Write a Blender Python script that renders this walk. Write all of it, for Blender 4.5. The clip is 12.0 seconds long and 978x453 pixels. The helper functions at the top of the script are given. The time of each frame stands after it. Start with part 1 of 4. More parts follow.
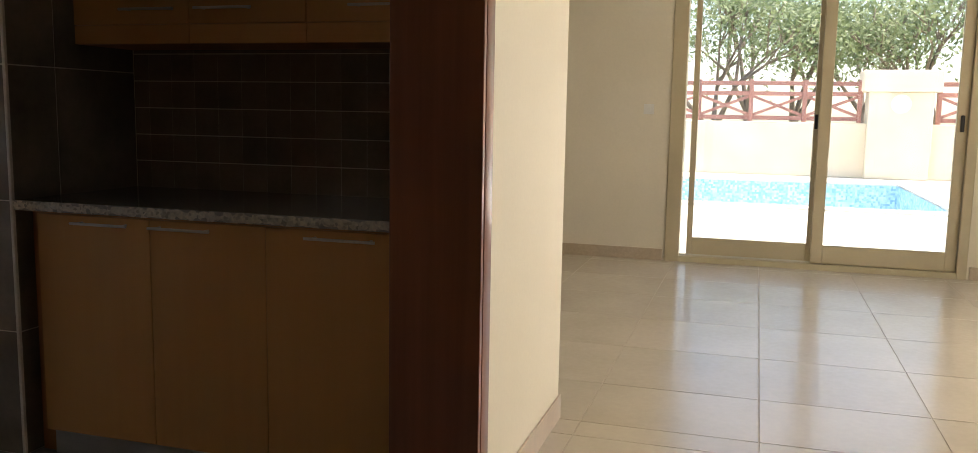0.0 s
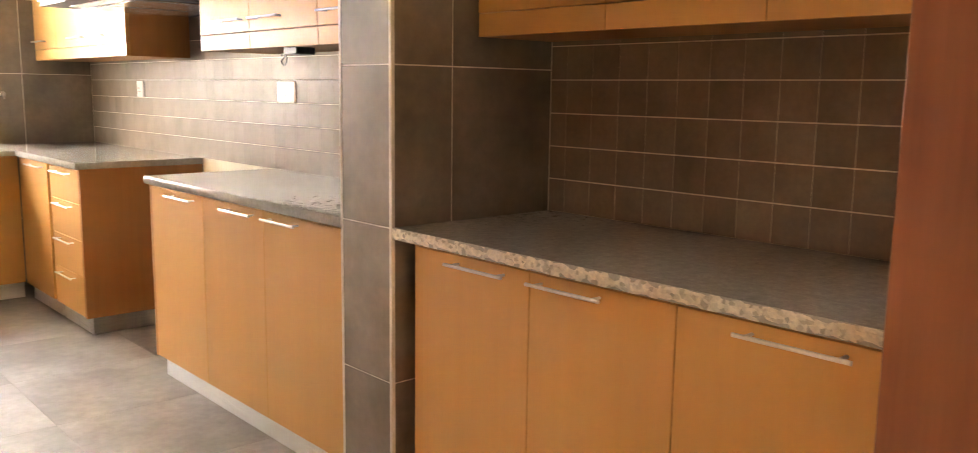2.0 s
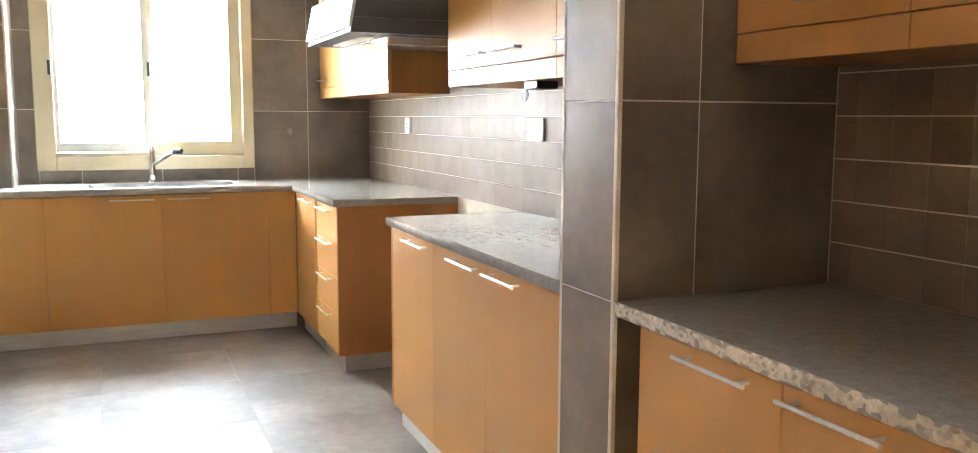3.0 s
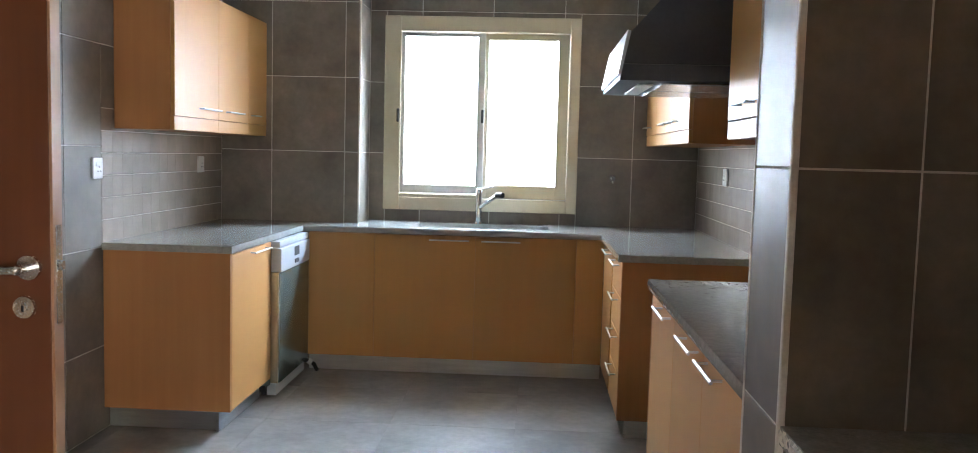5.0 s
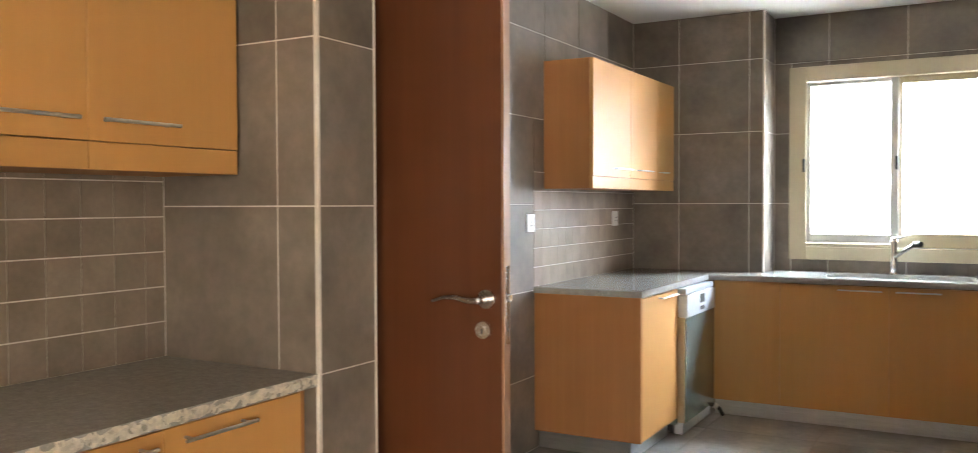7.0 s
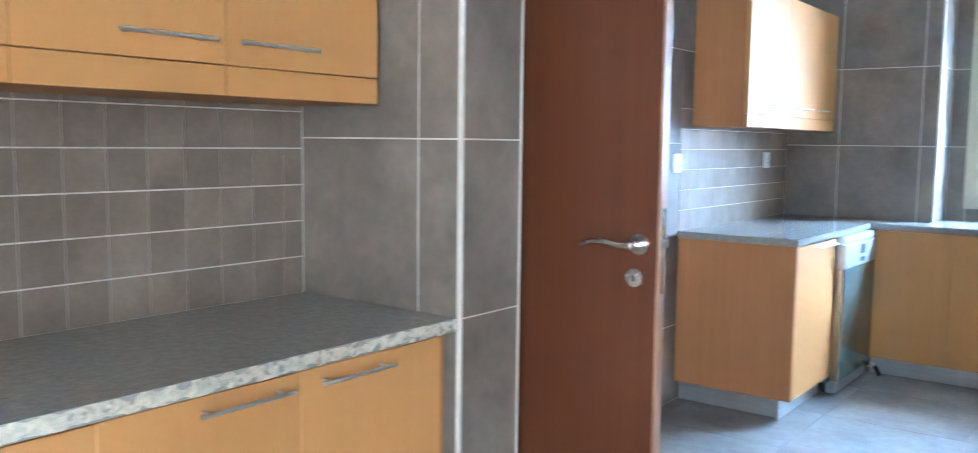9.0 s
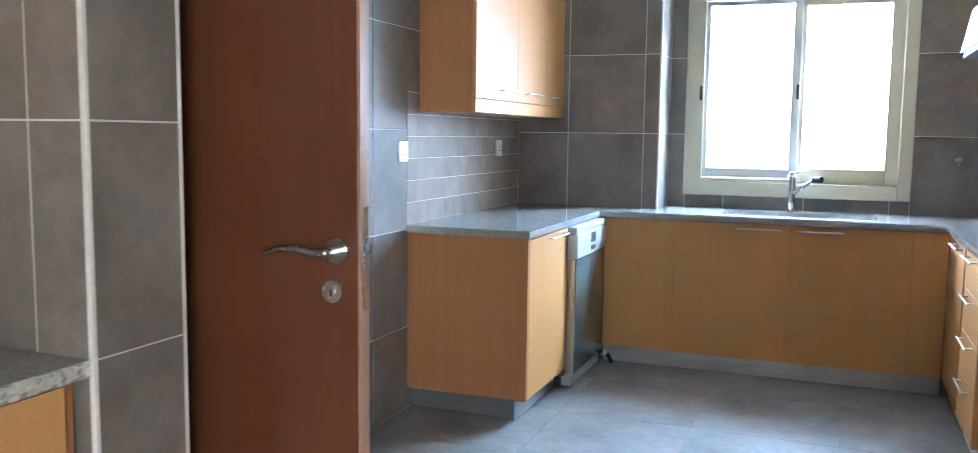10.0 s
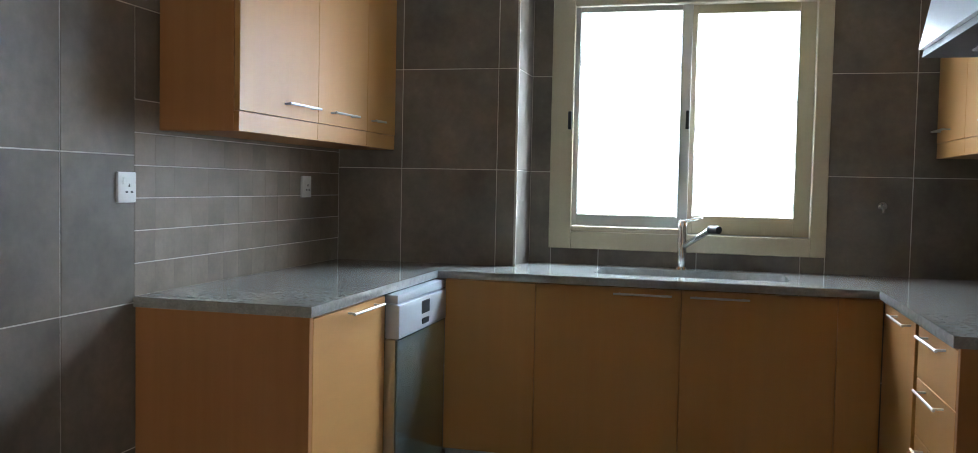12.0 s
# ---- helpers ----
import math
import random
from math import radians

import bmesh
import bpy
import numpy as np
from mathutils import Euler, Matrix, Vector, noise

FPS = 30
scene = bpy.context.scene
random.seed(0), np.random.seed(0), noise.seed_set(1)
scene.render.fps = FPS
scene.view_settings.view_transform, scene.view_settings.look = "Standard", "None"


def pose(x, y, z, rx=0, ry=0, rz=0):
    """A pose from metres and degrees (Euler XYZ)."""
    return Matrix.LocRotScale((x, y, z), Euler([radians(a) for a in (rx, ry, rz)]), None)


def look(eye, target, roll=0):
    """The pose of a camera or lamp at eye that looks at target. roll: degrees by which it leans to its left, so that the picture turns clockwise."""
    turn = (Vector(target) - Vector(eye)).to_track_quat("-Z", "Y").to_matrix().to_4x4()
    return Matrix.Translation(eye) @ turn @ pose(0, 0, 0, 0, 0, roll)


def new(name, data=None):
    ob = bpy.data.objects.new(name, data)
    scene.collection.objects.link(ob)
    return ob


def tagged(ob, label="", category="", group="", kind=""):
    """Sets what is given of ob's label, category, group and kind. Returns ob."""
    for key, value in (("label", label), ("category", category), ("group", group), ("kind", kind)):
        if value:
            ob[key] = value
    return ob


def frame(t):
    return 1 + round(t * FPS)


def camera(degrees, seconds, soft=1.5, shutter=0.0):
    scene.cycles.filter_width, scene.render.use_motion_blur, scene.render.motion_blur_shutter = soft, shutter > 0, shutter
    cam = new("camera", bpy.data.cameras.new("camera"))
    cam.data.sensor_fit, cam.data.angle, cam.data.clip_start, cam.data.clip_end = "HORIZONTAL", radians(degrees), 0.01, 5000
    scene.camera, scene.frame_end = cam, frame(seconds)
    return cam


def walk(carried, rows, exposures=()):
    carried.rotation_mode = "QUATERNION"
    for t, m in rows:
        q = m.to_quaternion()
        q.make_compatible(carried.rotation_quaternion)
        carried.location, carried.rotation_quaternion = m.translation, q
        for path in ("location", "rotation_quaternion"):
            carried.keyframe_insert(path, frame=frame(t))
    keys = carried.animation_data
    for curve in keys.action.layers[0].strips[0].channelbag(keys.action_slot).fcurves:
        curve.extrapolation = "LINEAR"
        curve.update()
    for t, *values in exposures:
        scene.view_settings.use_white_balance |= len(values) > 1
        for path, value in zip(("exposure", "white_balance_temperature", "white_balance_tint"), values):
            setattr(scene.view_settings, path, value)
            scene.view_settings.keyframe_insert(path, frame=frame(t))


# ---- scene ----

# ---------------------------------------------------------------- camera
cam = camera(58.4, 12.0, soft=0.4, shutter=0.18)
PATH = [
    (0, (-0.026, 0.024, 1.207), (1.872, 0.6, 0.947), 1.0),
    (0.5, (0.201, 0.089, 1.214), (2.078, 0.731, 0.958), 1.5),
    (1, (0.459, 0.157, 1.244), (2.244, 1.014, 0.958), 1.6),
    (1.5, (0.657, 0.254, 1.258), (2.214, 1.47, 0.948), 0.6),
    (2, (0.84, 0.418, 1.264), (2.17, 1.881, 0.958), 0.8),
    (2.5, (1.01, 0.565, 1.271), (2.087, 2.224, 0.97), 0.1),
    (2.7, (1.097, 0.622, 1.279), (2.036, 2.367, 1.008), 0.1),
    (4.3, (1.615, 0.869, 1.32), (1.852, 2.841, 1.094), 0.9),
    (4.5, (1.65, 0.851, 1.324), (1.721, 2.839, 1.111), 1.2),
    (5, (1.783, 0.844, 1.34), (1.679, 2.834, 1.175), 1.5),
    (5.5, (1.832, 0.787, 1.342), (1.454, 2.749, 1.246), 0.5),
    (6, (1.865, 0.691, 1.345), (1.319, 2.614, 1.263), 0.4),
    (6.5, (1.888, 0.628, 1.353), (1.18, 2.498, 1.289), 0.2),
    (7, (1.895, 0.555, 1.334), (0.911, 2.296, 1.282), -0.2),
    (7.2, (1.876, 0.587, 1.345), (0.766, 2.25, 1.287), 0.3),
    (8.8, (1.773, 0.605, 1.326), (0.424, 2.069, 1.138), 0.5),
    (9, (1.746, 0.681, 1.322), (0.526, 2.254, 1.131), 0.7),
    (9.3, (1.719, 0.762, 1.313), (0.708, 2.477, 1.119), 1.0),
    (9.5, (1.709, 0.855, 1.312), (0.789, 2.619, 1.107), 1.0),
    (10, (1.648, 1.103, 1.313), (0.919, 2.954, 1.104), 0.7),
    (10.5, (1.609, 1.4, 1.295), (1.063, 3.315, 1.111), -0.5),
    (11, (1.581, 1.694, 1.305), (1.105, 3.631, 1.158), 0.1),
    (11.5, (1.581, 2.017, 1.283), (1.086, 3.952, 1.181), 0.5),
    (12, (1.558, 2.336, 1.264), (1.062, 4.271, 1.168), 1.2),
]
walk(cam, [(t, look(e, g, r)) for t, e, g, r in PATH],
     exposures=[(0, 1.5, 6700, 12), (0.5, 1.6, 8200, 19), (1.0, 1.95, 11000, 31), (1.5, 3.4, 24000, 66), (2.0, 4.65, 8800, 23), (2.7, 4.7, 7000, 14),
                (4.4, 3.65, 5900, 12), (5.0, 3.45, 5900, 11), (5.5, 3.15, 5900, 10), (6.5, 3.2, 6300, 13), (7.2, 4.05, 6700, 14), (8.8, 4.45, 4550, 5),
                (10.0, 3.95, 4950, 8), (11.0, 3.25, 5550, 8), (11.5, 2.9, 5850, 9), (12.0, 2.55, 5950, 9)])

# ---------------------------------------------------------------- light
world = bpy.data.worlds.new("world")
scene.world = world
world.use_nodes = True
wn = world.node_tree
wn.nodes.clear()
sky = wn.nodes.new("ShaderNodeTexSky")
sky.sky_type = "NISHITA"
sky.sun_disc = False
sky.sun_elevation = radians(66)
sky.sun_rotation = radians(176)
bg = wn.nodes.new("ShaderNodeBackground")
bg.inputs["Strength"].default_value = 0.15
wo = wn.nodes.new("ShaderNodeOutputWorld")
wn.links.new(sky.outputs[0], bg.inputs["Color"])
wn.links.new(bg.outputs[0], wo.inputs["Surface"])

sun = new("sun", bpy.data.lights.new("sun", "SUN"))
sun.data.energy = 4.5
sun.data.angle = radians(0.6)
sun.data.color = (1.0, 0.95, 0.86)
sun.matrix_world = look((11, -16, 36), (10, 0, 0))

# the high sky's light before the kitchen window
win_light = new("window_light", bpy.data.lights.new("window_light", "AREA"))
win_light.data.shape = "RECTANGLE"
win_light.data.size, win_light.data.size_y = 2.1, 1.2
win_light.data.energy = 54
win_light.data.color = (0.64, 0.83, 1.0)
win_light.matrix_world = look((2.65, 7.75, 3.10), (0.7, 5.0, 0.7))

# fill light added in an unseen window of the living room's south wall
fill_light = new("unseen_window_fill", bpy.data.lights.new("unseen_window_fill", "AREA"))
fill_light.data.shape = "RECTANGLE"
fill_light.data.size, fill_light.data.size_y = 2.3, 1.9
fill_light.data.energy = 26
fill_light.data.color = (1.0, 0.90, 0.74)
fill_light.matrix_world = look((4.0, -3.36, 1.3), (3.0, 0.0, 1.2))

# ---------------------------------------------------------------- materials
def nodes_of(name):
    m = bpy.data.materials.new(name)
    m.use_nodes = True
    nt = m.node_tree
    b = nt.nodes["Principled BSDF"]
    return m, nt, b


def link(nt, a, b):
    nt.links.new(a, b)


def coords(nt, scale=(1, 1, 1)):
    g = nt.nodes.new("ShaderNodeNewGeometry")
    mp = nt.nodes.new("ShaderNodeMapping")
    mp.inputs["Scale"].default_value = scale
    link(nt, g.outputs["Position"], mp.inputs["Vector"])
    return mp.outputs["Vector"]


def noise_tex(nt, vec, scale, detail=4, rough=0.55):
    n = nt.nodes.new("ShaderNodeTexNoise")
    n.inputs["Scale"].default_value = scale
    n.inputs["Detail"].default_value = detail
    n.inputs["Roughness"].default_value = rough
    link(nt, vec, n.inputs["Vector"])
    return n.outputs["Fac"]


def ramp(nt, fac, stops):
    r = nt.nodes.new("ShaderNodeValToRGB")
    el = r.color_ramp.elements
    while len(el) < len(stops):
        el.new(0.5)
    for e, (p, c) in zip(el, stops):
        e.position = p
        e.color = (*c, 1)
    link(nt, fac, r.inputs["Fac"])
    return r.outputs["Color"]


def mix(nt, a, b, fac, kind="MIX"):
    m = nt.nodes.new("ShaderNodeMix")
    m.data_type = "RGBA"
    m.blend_type = kind
    for sock, v in ((m.inputs[0], fac), (m.inputs[6], a), (m.inputs[7], b)):
        if isinstance(v, (int, float)):
            sock.default_value = v
        elif isinstance(v, tuple):
            sock.default_value = (*v, 1)
        else:
            link(nt, v, sock)
    return m.outputs[2]


def bump(nt, b, height, strength, dist=0.002):
    n = nt.nodes.new("ShaderNodeBump")
    n.inputs["Strength"].default_value = strength
    n.inputs["Distance"].default_value = dist
    link(nt, height, n.inputs["Height"])
    link(nt, n.outputs["Normal"], b.inputs["Normal"])


def maprange(nt, fac, lo, hi):
    n = nt.nodes.new("ShaderNodeMapRange")
    n.inputs["To Min"].default_value = lo
    n.inputs["To Max"].default_value = hi
    link(nt, fac, n.inputs["Value"])
    return n.outputs["Result"]


def surface(name, dark, light, coarse, fine, rough=(0.4, 0.55), bump_by=0.1, metal=0.0, vary=0.0, coat=0.0,
            stretch=(1, 1, 1), specular=0.5, grain=0.5):
    """Two scales of variation between two colours, a varied gloss and a fine relief."""
    m, nt, b = nodes_of(name)
    v = coords(nt, stretch)
    if vary:
        oi = nt.nodes.new("ShaderNodeObjectInfo")
        add = nt.nodes.new("ShaderNodeVectorMath")
        add.operation = "ADD"
        sc = nt.nodes.new("ShaderNodeVectorMath")
        sc.operation = "SCALE"
        sc.inputs["Scale"].default_value = 37.0
        comb = nt.nodes.new("ShaderNodeCombineXYZ")
        for s in comb.inputs:
            link(nt, oi.outputs["Random"], s)
        link(nt, comb.outputs[0], sc.inputs[0])
        link(nt, v, add.inputs[0])
        link(nt, sc.outputs[0], add.inputs[1])
        v = add.outputs[0]
    a = noise_tex(nt, v, coarse, 3)
    f = noise_tex(nt, v, fine, 5, 0.65)
    col = ramp(nt, a, [(0.3, dark), (0.72, light)])
    grey = ramp(nt, f, [(0.3, (0.78, 0.78, 0.78)), (0.7, (1.12, 1.12, 1.12))])
    col = mix(nt, col, grey, grain, "MULTIPLY")
    if vary:
        k = maprange(nt, oi.outputs["Random"], 1 - vary, 1 + vary)
        col = mix(nt, col, k, 1.0, "MULTIPLY")
    link(nt, col, b.inputs["Base Color"])
    link(nt, maprange(nt, f, *rough), b.inputs["Roughness"])
    b.inputs["Metallic"].default_value = metal
    b.inputs["Coat Weight"].default_value = coat
    b.inputs["Coat Roughness"].default_value = 0.12
    b.inputs["Specular IOR Level"].default_value = specular
    if bump_by:
        bump(nt, b, f, bump_by)
    return m


M = {}
M["plaster"] = surface("cream_plaster", (0.70, 0.64, 0.52), (0.76, 0.70, 0.58), 1.1, 60, (0.5, 0.65), 0.12, grain=0.15)
M["ceiling"] = surface("white_ceiling", (0.74, 0.74, 0.72), (0.80, 0.80, 0.78), 0.8, 50, (0.6, 0.8), 0.08, grain=0.15)
M["grout"] = surface("pale_grout", (0.62, 0.57, 0.49), (0.74, 0.68, 0.60), 8, 120, (0.7, 0.9), 0.3)
M["tile"] = surface("taupe_stone_tile", (0.138, 0.113, 0.089), (0.250, 0.206, 0.163), 3.4, 30, (0.40, 0.60), 0.05, vary=0.07, grain=0.6, specular=0.32)
M["small_tile"] = surface("small_taupe_tile", (0.198, 0.157, 0.119), (0.308, 0.246, 0.187), 5.0, 60, (0.44, 0.60), 0.06, vary=0.07, specular=0.3)
M["floor_tile"] = surface("grey_floor_tile", (0.170, 0.155, 0.140), (0.325, 0.296, 0.266), 2.1, 22, (0.48, 0.64), 0.06, vary=0.02, grain=0.9, specular=0.38)
M["cream_tile"] = surface("cream_floor_tile", (0.60, 0.53, 0.42), (0.68, 0.61, 0.50), 1.6, 30, (0.14, 0.28), 0.02, vary=0.03, grain=0.15)
M["floor_grout"] = surface("dark_floor_grout", (0.19, 0.167, 0.143), (0.29, 0.255, 0.22), 8, 90, (0.7, 0.9), 0.2)
M["cream_grout"] = surface("cream_grout", (0.46, 0.40, 0.31), (0.54, 0.47, 0.37), 8, 90, (0.7, 0.9), 0.2)
M["skirting"] = surface("beige_skirting_tile", (0.46, 0.37, 0.27), (0.54, 0.44, 0.33), 3, 40, (0.25, 0.4), 0.03, vary=0.05)
M["aluminium"] = surface("beige_aluminium", (0.50, 0.43, 0.29), (0.56, 0.485, 0.33), 1.5, 80, (0.32, 0.45), 0.02, metal=0.0, grain=0.15)
M["pale_aluminium"] = surface("pale_aluminium", (0.58, 0.56, 0.50), (0.65, 0.63, 0.57), 1.5, 80, (0.3, 0.42), 0.02, grain=0.15)
M["kick"] = surface("brushed_kick_plate", (0.62, 0.63, 0.63), (0.74, 0.75, 0.75), 6, 200, (0.22, 0.36), 0.05, metal=0.9, stretch=(1, 1, 12))
M["steel"] = surface("satin_steel", (0.60, 0.59, 0.57), (0.70, 0.69, 0.67), 10, 200, (0.2, 0.32), 0.02, metal=1.0)
M["satin_bar"] = surface("brushed_handle_steel", (0.62, 0.61, 0.59), (0.74, 0.73, 0.71), 10, 200, (0.34, 0.46), 0.02, metal=0.92)
M["chrome"] = surface("chrome", (0.72, 0.72, 0.72), (0.80, 0.80, 0.80), 10, 100, (0.06, 0.12), 0.0, metal=1.0)
M["silver"] = surface("silver_panel", (0.50, 0.53, 0.56), (0.58, 0.61, 0.64), 3, 120, (0.30, 0.40), 0.02, metal=0.35, grain=0.15)
M["appliance"] = surface("brushed_appliance_steel", (0.24, 0.32, 0.30), (0.32, 0.40, 0.38), 3, 160, (0.18, 0.28), 0.01, metal=0.75, stretch=(1, 1, 8))
# golden base colour paints the neighbouring beech door's reflection on the metal
M["door_liner"] = surface("door_edge_beech_reflection", (0.44, 0.36, 0.24), (0.52, 0.43, 0.29), 5, 90, (0.25, 0.35), 0.01, metal=0.5, grain=0.15)
M["black"] = surface("black_plastic", (0.015, 0.015, 0.016), (0.03, 0.03, 0.032), 6, 90, (0.3, 0.45), 0.02)
M["dark_metal"] = surface("dark_hood_enamel", (0.055, 0.057, 0.066), (0.085, 0.087, 0.098), 3, 90, (0.45, 0.6), 0.02)
M["white_plastic"] = surface("white_plastic", (0.74, 0.73, 0.70), (0.80, 0.79, 0.76), 4, 90, (0.3, 0.4), 0.01, grain=0.15)
M["red"] = surface("red_plastic", (0.45, 0.02, 0.03), (0.60, 0.04, 0.05), 6, 90, (0.3, 0.4), 0.01)
M["water"] = surface("pool_water", (0.40, 0.56, 0.60), (0.60, 0.74, 0.77), 6, 14, (0.03, 0.08), 0.5)
M["render_wall"] = surface("sand_render", (0.62, 0.53, 0.38), (0.70, 0.60, 0.45), 1.2, 40, (0.8, 0.95), 0.3)
M["paving"] = surface("pale_paving", (0.62, 0.57, 0.48), (0.70, 0.65, 0.56), 1.5, 40, (0.6, 0.8), 0.2, vary=0.04)
M["fence"] = surface("red_brown_fence_paint", (0.30, 0.13, 0.095), (0.38, 0.18, 0.135), 3, 50, (0.5, 0.7), 0.2, vary=0.1)
M["bark"] = surface("bark", (0.16, 0.12, 0.09), (0.28, 0.22, 0.17), 6, 40, (0.8, 0.95), 0.8, stretch=(1, 1, 0.3))
M["grass"] = surface("dry_grass", (0.16, 0.17, 0.08), (0.36, 0.33, 0.22), 0.12, 4, (0.8, 0.95), 0.6)


def wood(name, dark, light, axis=2, rough=(0.36, 0.48), coat=0.22, vary=0.06, density=28.0):
    """Veneer with long straight grain along one axis."""
    m, nt, b = nodes_of(name)
    st = [density, density, density]
    st[axis] = density * 0.035
    v = coords(nt, tuple(st))
    broad = coords(nt, tuple(0.12 * s for s in st))
    oi = nt.nodes.new("ShaderNodeObjectInfo")
    g = noise_tex(nt, v, 1.0, 6, 0.6)
    w = noise_tex(nt, broad, 1.0, 3, 0.5)
    col = ramp(nt, g, [(0.28, dark), (0.75, light)])
    shade = ramp(nt, w, [(0.25, (0.96, 0.955, 0.95)), (0.75, (1.03, 1.03, 1.03))])
    col = mix(nt, col, shade, 0.8, "MULTIPLY")
    k = maprange(nt, oi.outputs["Random"], 1 - vary, 1 + vary)
    col = mix(nt, col, k, 1.0, "MULTIPLY")
    link(nt, col, b.inputs["Base Color"])
    link(nt, maprange(nt, g, *rough), b.inputs["Roughness"])
    b.inputs["Coat Weight"].default_value = coat
    b.inputs["Coat Roughness"].default_value = 0.3
    b.inputs["Specular IOR Level"].default_value = 0.4
    bump(nt, b, g, 0.015, 0.001)
    return m


M["beech"] = wood("beech_veneer", (0.552, 0.277, 0.084), (0.577, 0.297, 0.096), vary=0.04, rough=(0.44, 0.56), coat=0.08)
M["beech_y"] = wood("beech_veneer_across", (0.552, 0.277, 0.084), (0.577, 0.297, 0.096), axis=1, rough=(0.44, 0.56), coat=0.08)
# darker and redder than the fronts: the end panels' shade is in this colour
M["shaded_carcass"] = wood("beech_carcass_shaded", (0.40, 0.172, 0.056), (0.45, 0.202, 0.068), rough=(0.5, 0.6), coat=0.0)
M["door_wood"] = wood("red_brown_door_veneer", (0.094, 0.029, 0.0100), (0.120, 0.039, 0.0145), rough=(0.34, 0.46), coat=0.08, density=22)
M["frame_wood"] = wood("dark_frame_veneer", (0.19, 0.064, 0.037), (0.27, 0.098, 0.058), rough=(0.2, 0.3), coat=0.6, density=22)
M["edge_wood"] = wood("pale_edge_lipping", (0.30, 0.16, 0.09), (0.40, 0.22, 0.13), density=30)


def granite(name):
    m, nt, b = nodes_of(name)
    v = coords(nt)
    vo = nt.nodes.new("ShaderNodeTexVoronoi")
    vo.inputs["Scale"].default_value = 210
    link(nt, v, vo.inputs["Vector"])
    sep = nt.nodes.new("ShaderNodeSeparateColor")
    link(nt, vo.outputs["Color"], sep.inputs[0])
    big = noise_tex(nt, v, 40, 4, 0.6)
    base = ramp(nt, big, [(0.3, (0.28, 0.275, 0.25)), (0.7, (0.36, 0.352, 0.325))])
    speck = ramp(nt, sep.outputs[0], [(0.0, (0.25, 0.24, 0.22)), (0.18, (0.75, 0.75, 0.75)), (0.75, (1.0, 1.0, 1.0)), (0.92, (1.6, 1.55, 1.42))])
    col = mix(nt, base, speck, 0.15, "MULTIPLY")
    link(nt, col, b.inputs["Base Color"])
    link(nt, maprange(nt, big, 0.07, 0.14), b.inputs["Roughness"])
    bump(nt, b, big, 0.008, 0.001)
    return m


def granite_edge(name):
    m, nt, b = nodes_of(name)
    v = coords(nt)
    vo = nt.nodes.new("ShaderNodeTexVoronoi")
    vo.inputs["Scale"].default_value = 110
    link(nt, v, vo.inputs["Vector"])
    sep = nt.nodes.new("ShaderNodeSeparateColor")
    link(nt, vo.outputs["Color"], sep.inputs[0])
    n = noise_tex(nt, v, 60, 4, 0.7)
    base = ramp(nt, n, [(0.3, (0.42, 0.39, 0.32)), (0.7, (0.64, 0.60, 0.51))])
    speck = ramp(nt, sep.outputs[0], [(0.0, (0.15, 0.14, 0.12)), (0.22, (0.85, 0.85, 0.85)), (1.0, (1.25, 1.2, 1.1))])
    col = mix(nt, base, speck, 0.55, "MULTIPLY")
    link(nt, col, b.inputs["Base Color"])
    b.inputs["Roughness"].default_value = 0.55
    bump(nt, b, n, 0.6, 0.004)
    return m


M["granite"] = granite("polished_granite")
M["granite_edge"] = granite_edge("rough_granite_edge")


def glass(name, tint=(1, 1, 1)):
    m, nt, b = nodes_of(name)
    b.inputs["Base Color"].default_value = (*tint, 1)
    b.inputs["Transmission Weight"].default_value = 1.0
    b.inputs["Roughness"].default_value = 0.0
    b.inputs["IOR"].default_value = 1.45
    return m


M["glass"] = glass("clear_glass")


def mosaic(name):
    m, nt, b = nodes_of(name)
    v = coords(nt)
    vo = nt.nodes.new("ShaderNodeTexVoronoi")
    vo.inputs["Scale"].default_value = 24
    vo.inputs["Randomness"].default_value = 0.35
    link(nt, v, vo.inputs["Vector"])
    sep = nt.nodes.new("ShaderNodeSeparateColor")
    link(nt, vo.outputs["Color"], sep.inputs[0])
    col = ramp(nt, sep.outputs[0], [(0.0, (0.24, 0.45, 0.58)), (0.5, (0.38, 0.58, 0.68)), (1.0, (0.60, 0.77, 0.82))])
    link(nt, col, b.inputs["Base Color"])
    b.inputs["Roughness"].default_value = 0.25
    return m


M["mosaic"] = mosaic("blue_pool_mosaic")


def leaf_mat(name, dark, light):
    m, nt, b = nodes_of(name)
    g = nt.nodes.new("ShaderNodeNewGeometry")
    col = ramp(nt, g.outputs["Random Per Island"], [(0.0, dark), (1.0, light)])
    link(nt, col, b.inputs["Base Color"])
    b.inputs["Roughness"].default_value = 0.55
    thin = nt.nodes.new("ShaderNodeBsdfTranslucent")
    link(nt, col, thin.inputs["Color"])
    both = nt.nodes.new("ShaderNodeMixShader")
    both.inputs[0].default_value = 0.4
    link(nt, b.outputs[0], both.inputs[1])
    link(nt, thin.outputs[0], both.inputs[2])
    link(nt, both.outputs[0], nt.nodes["Material Output"].inputs["Surface"])
    return m


M["leaf"] = leaf_mat("tree_leaf", (0.12, 0.16, 0.07), (0.30, 0.35, 0.18))

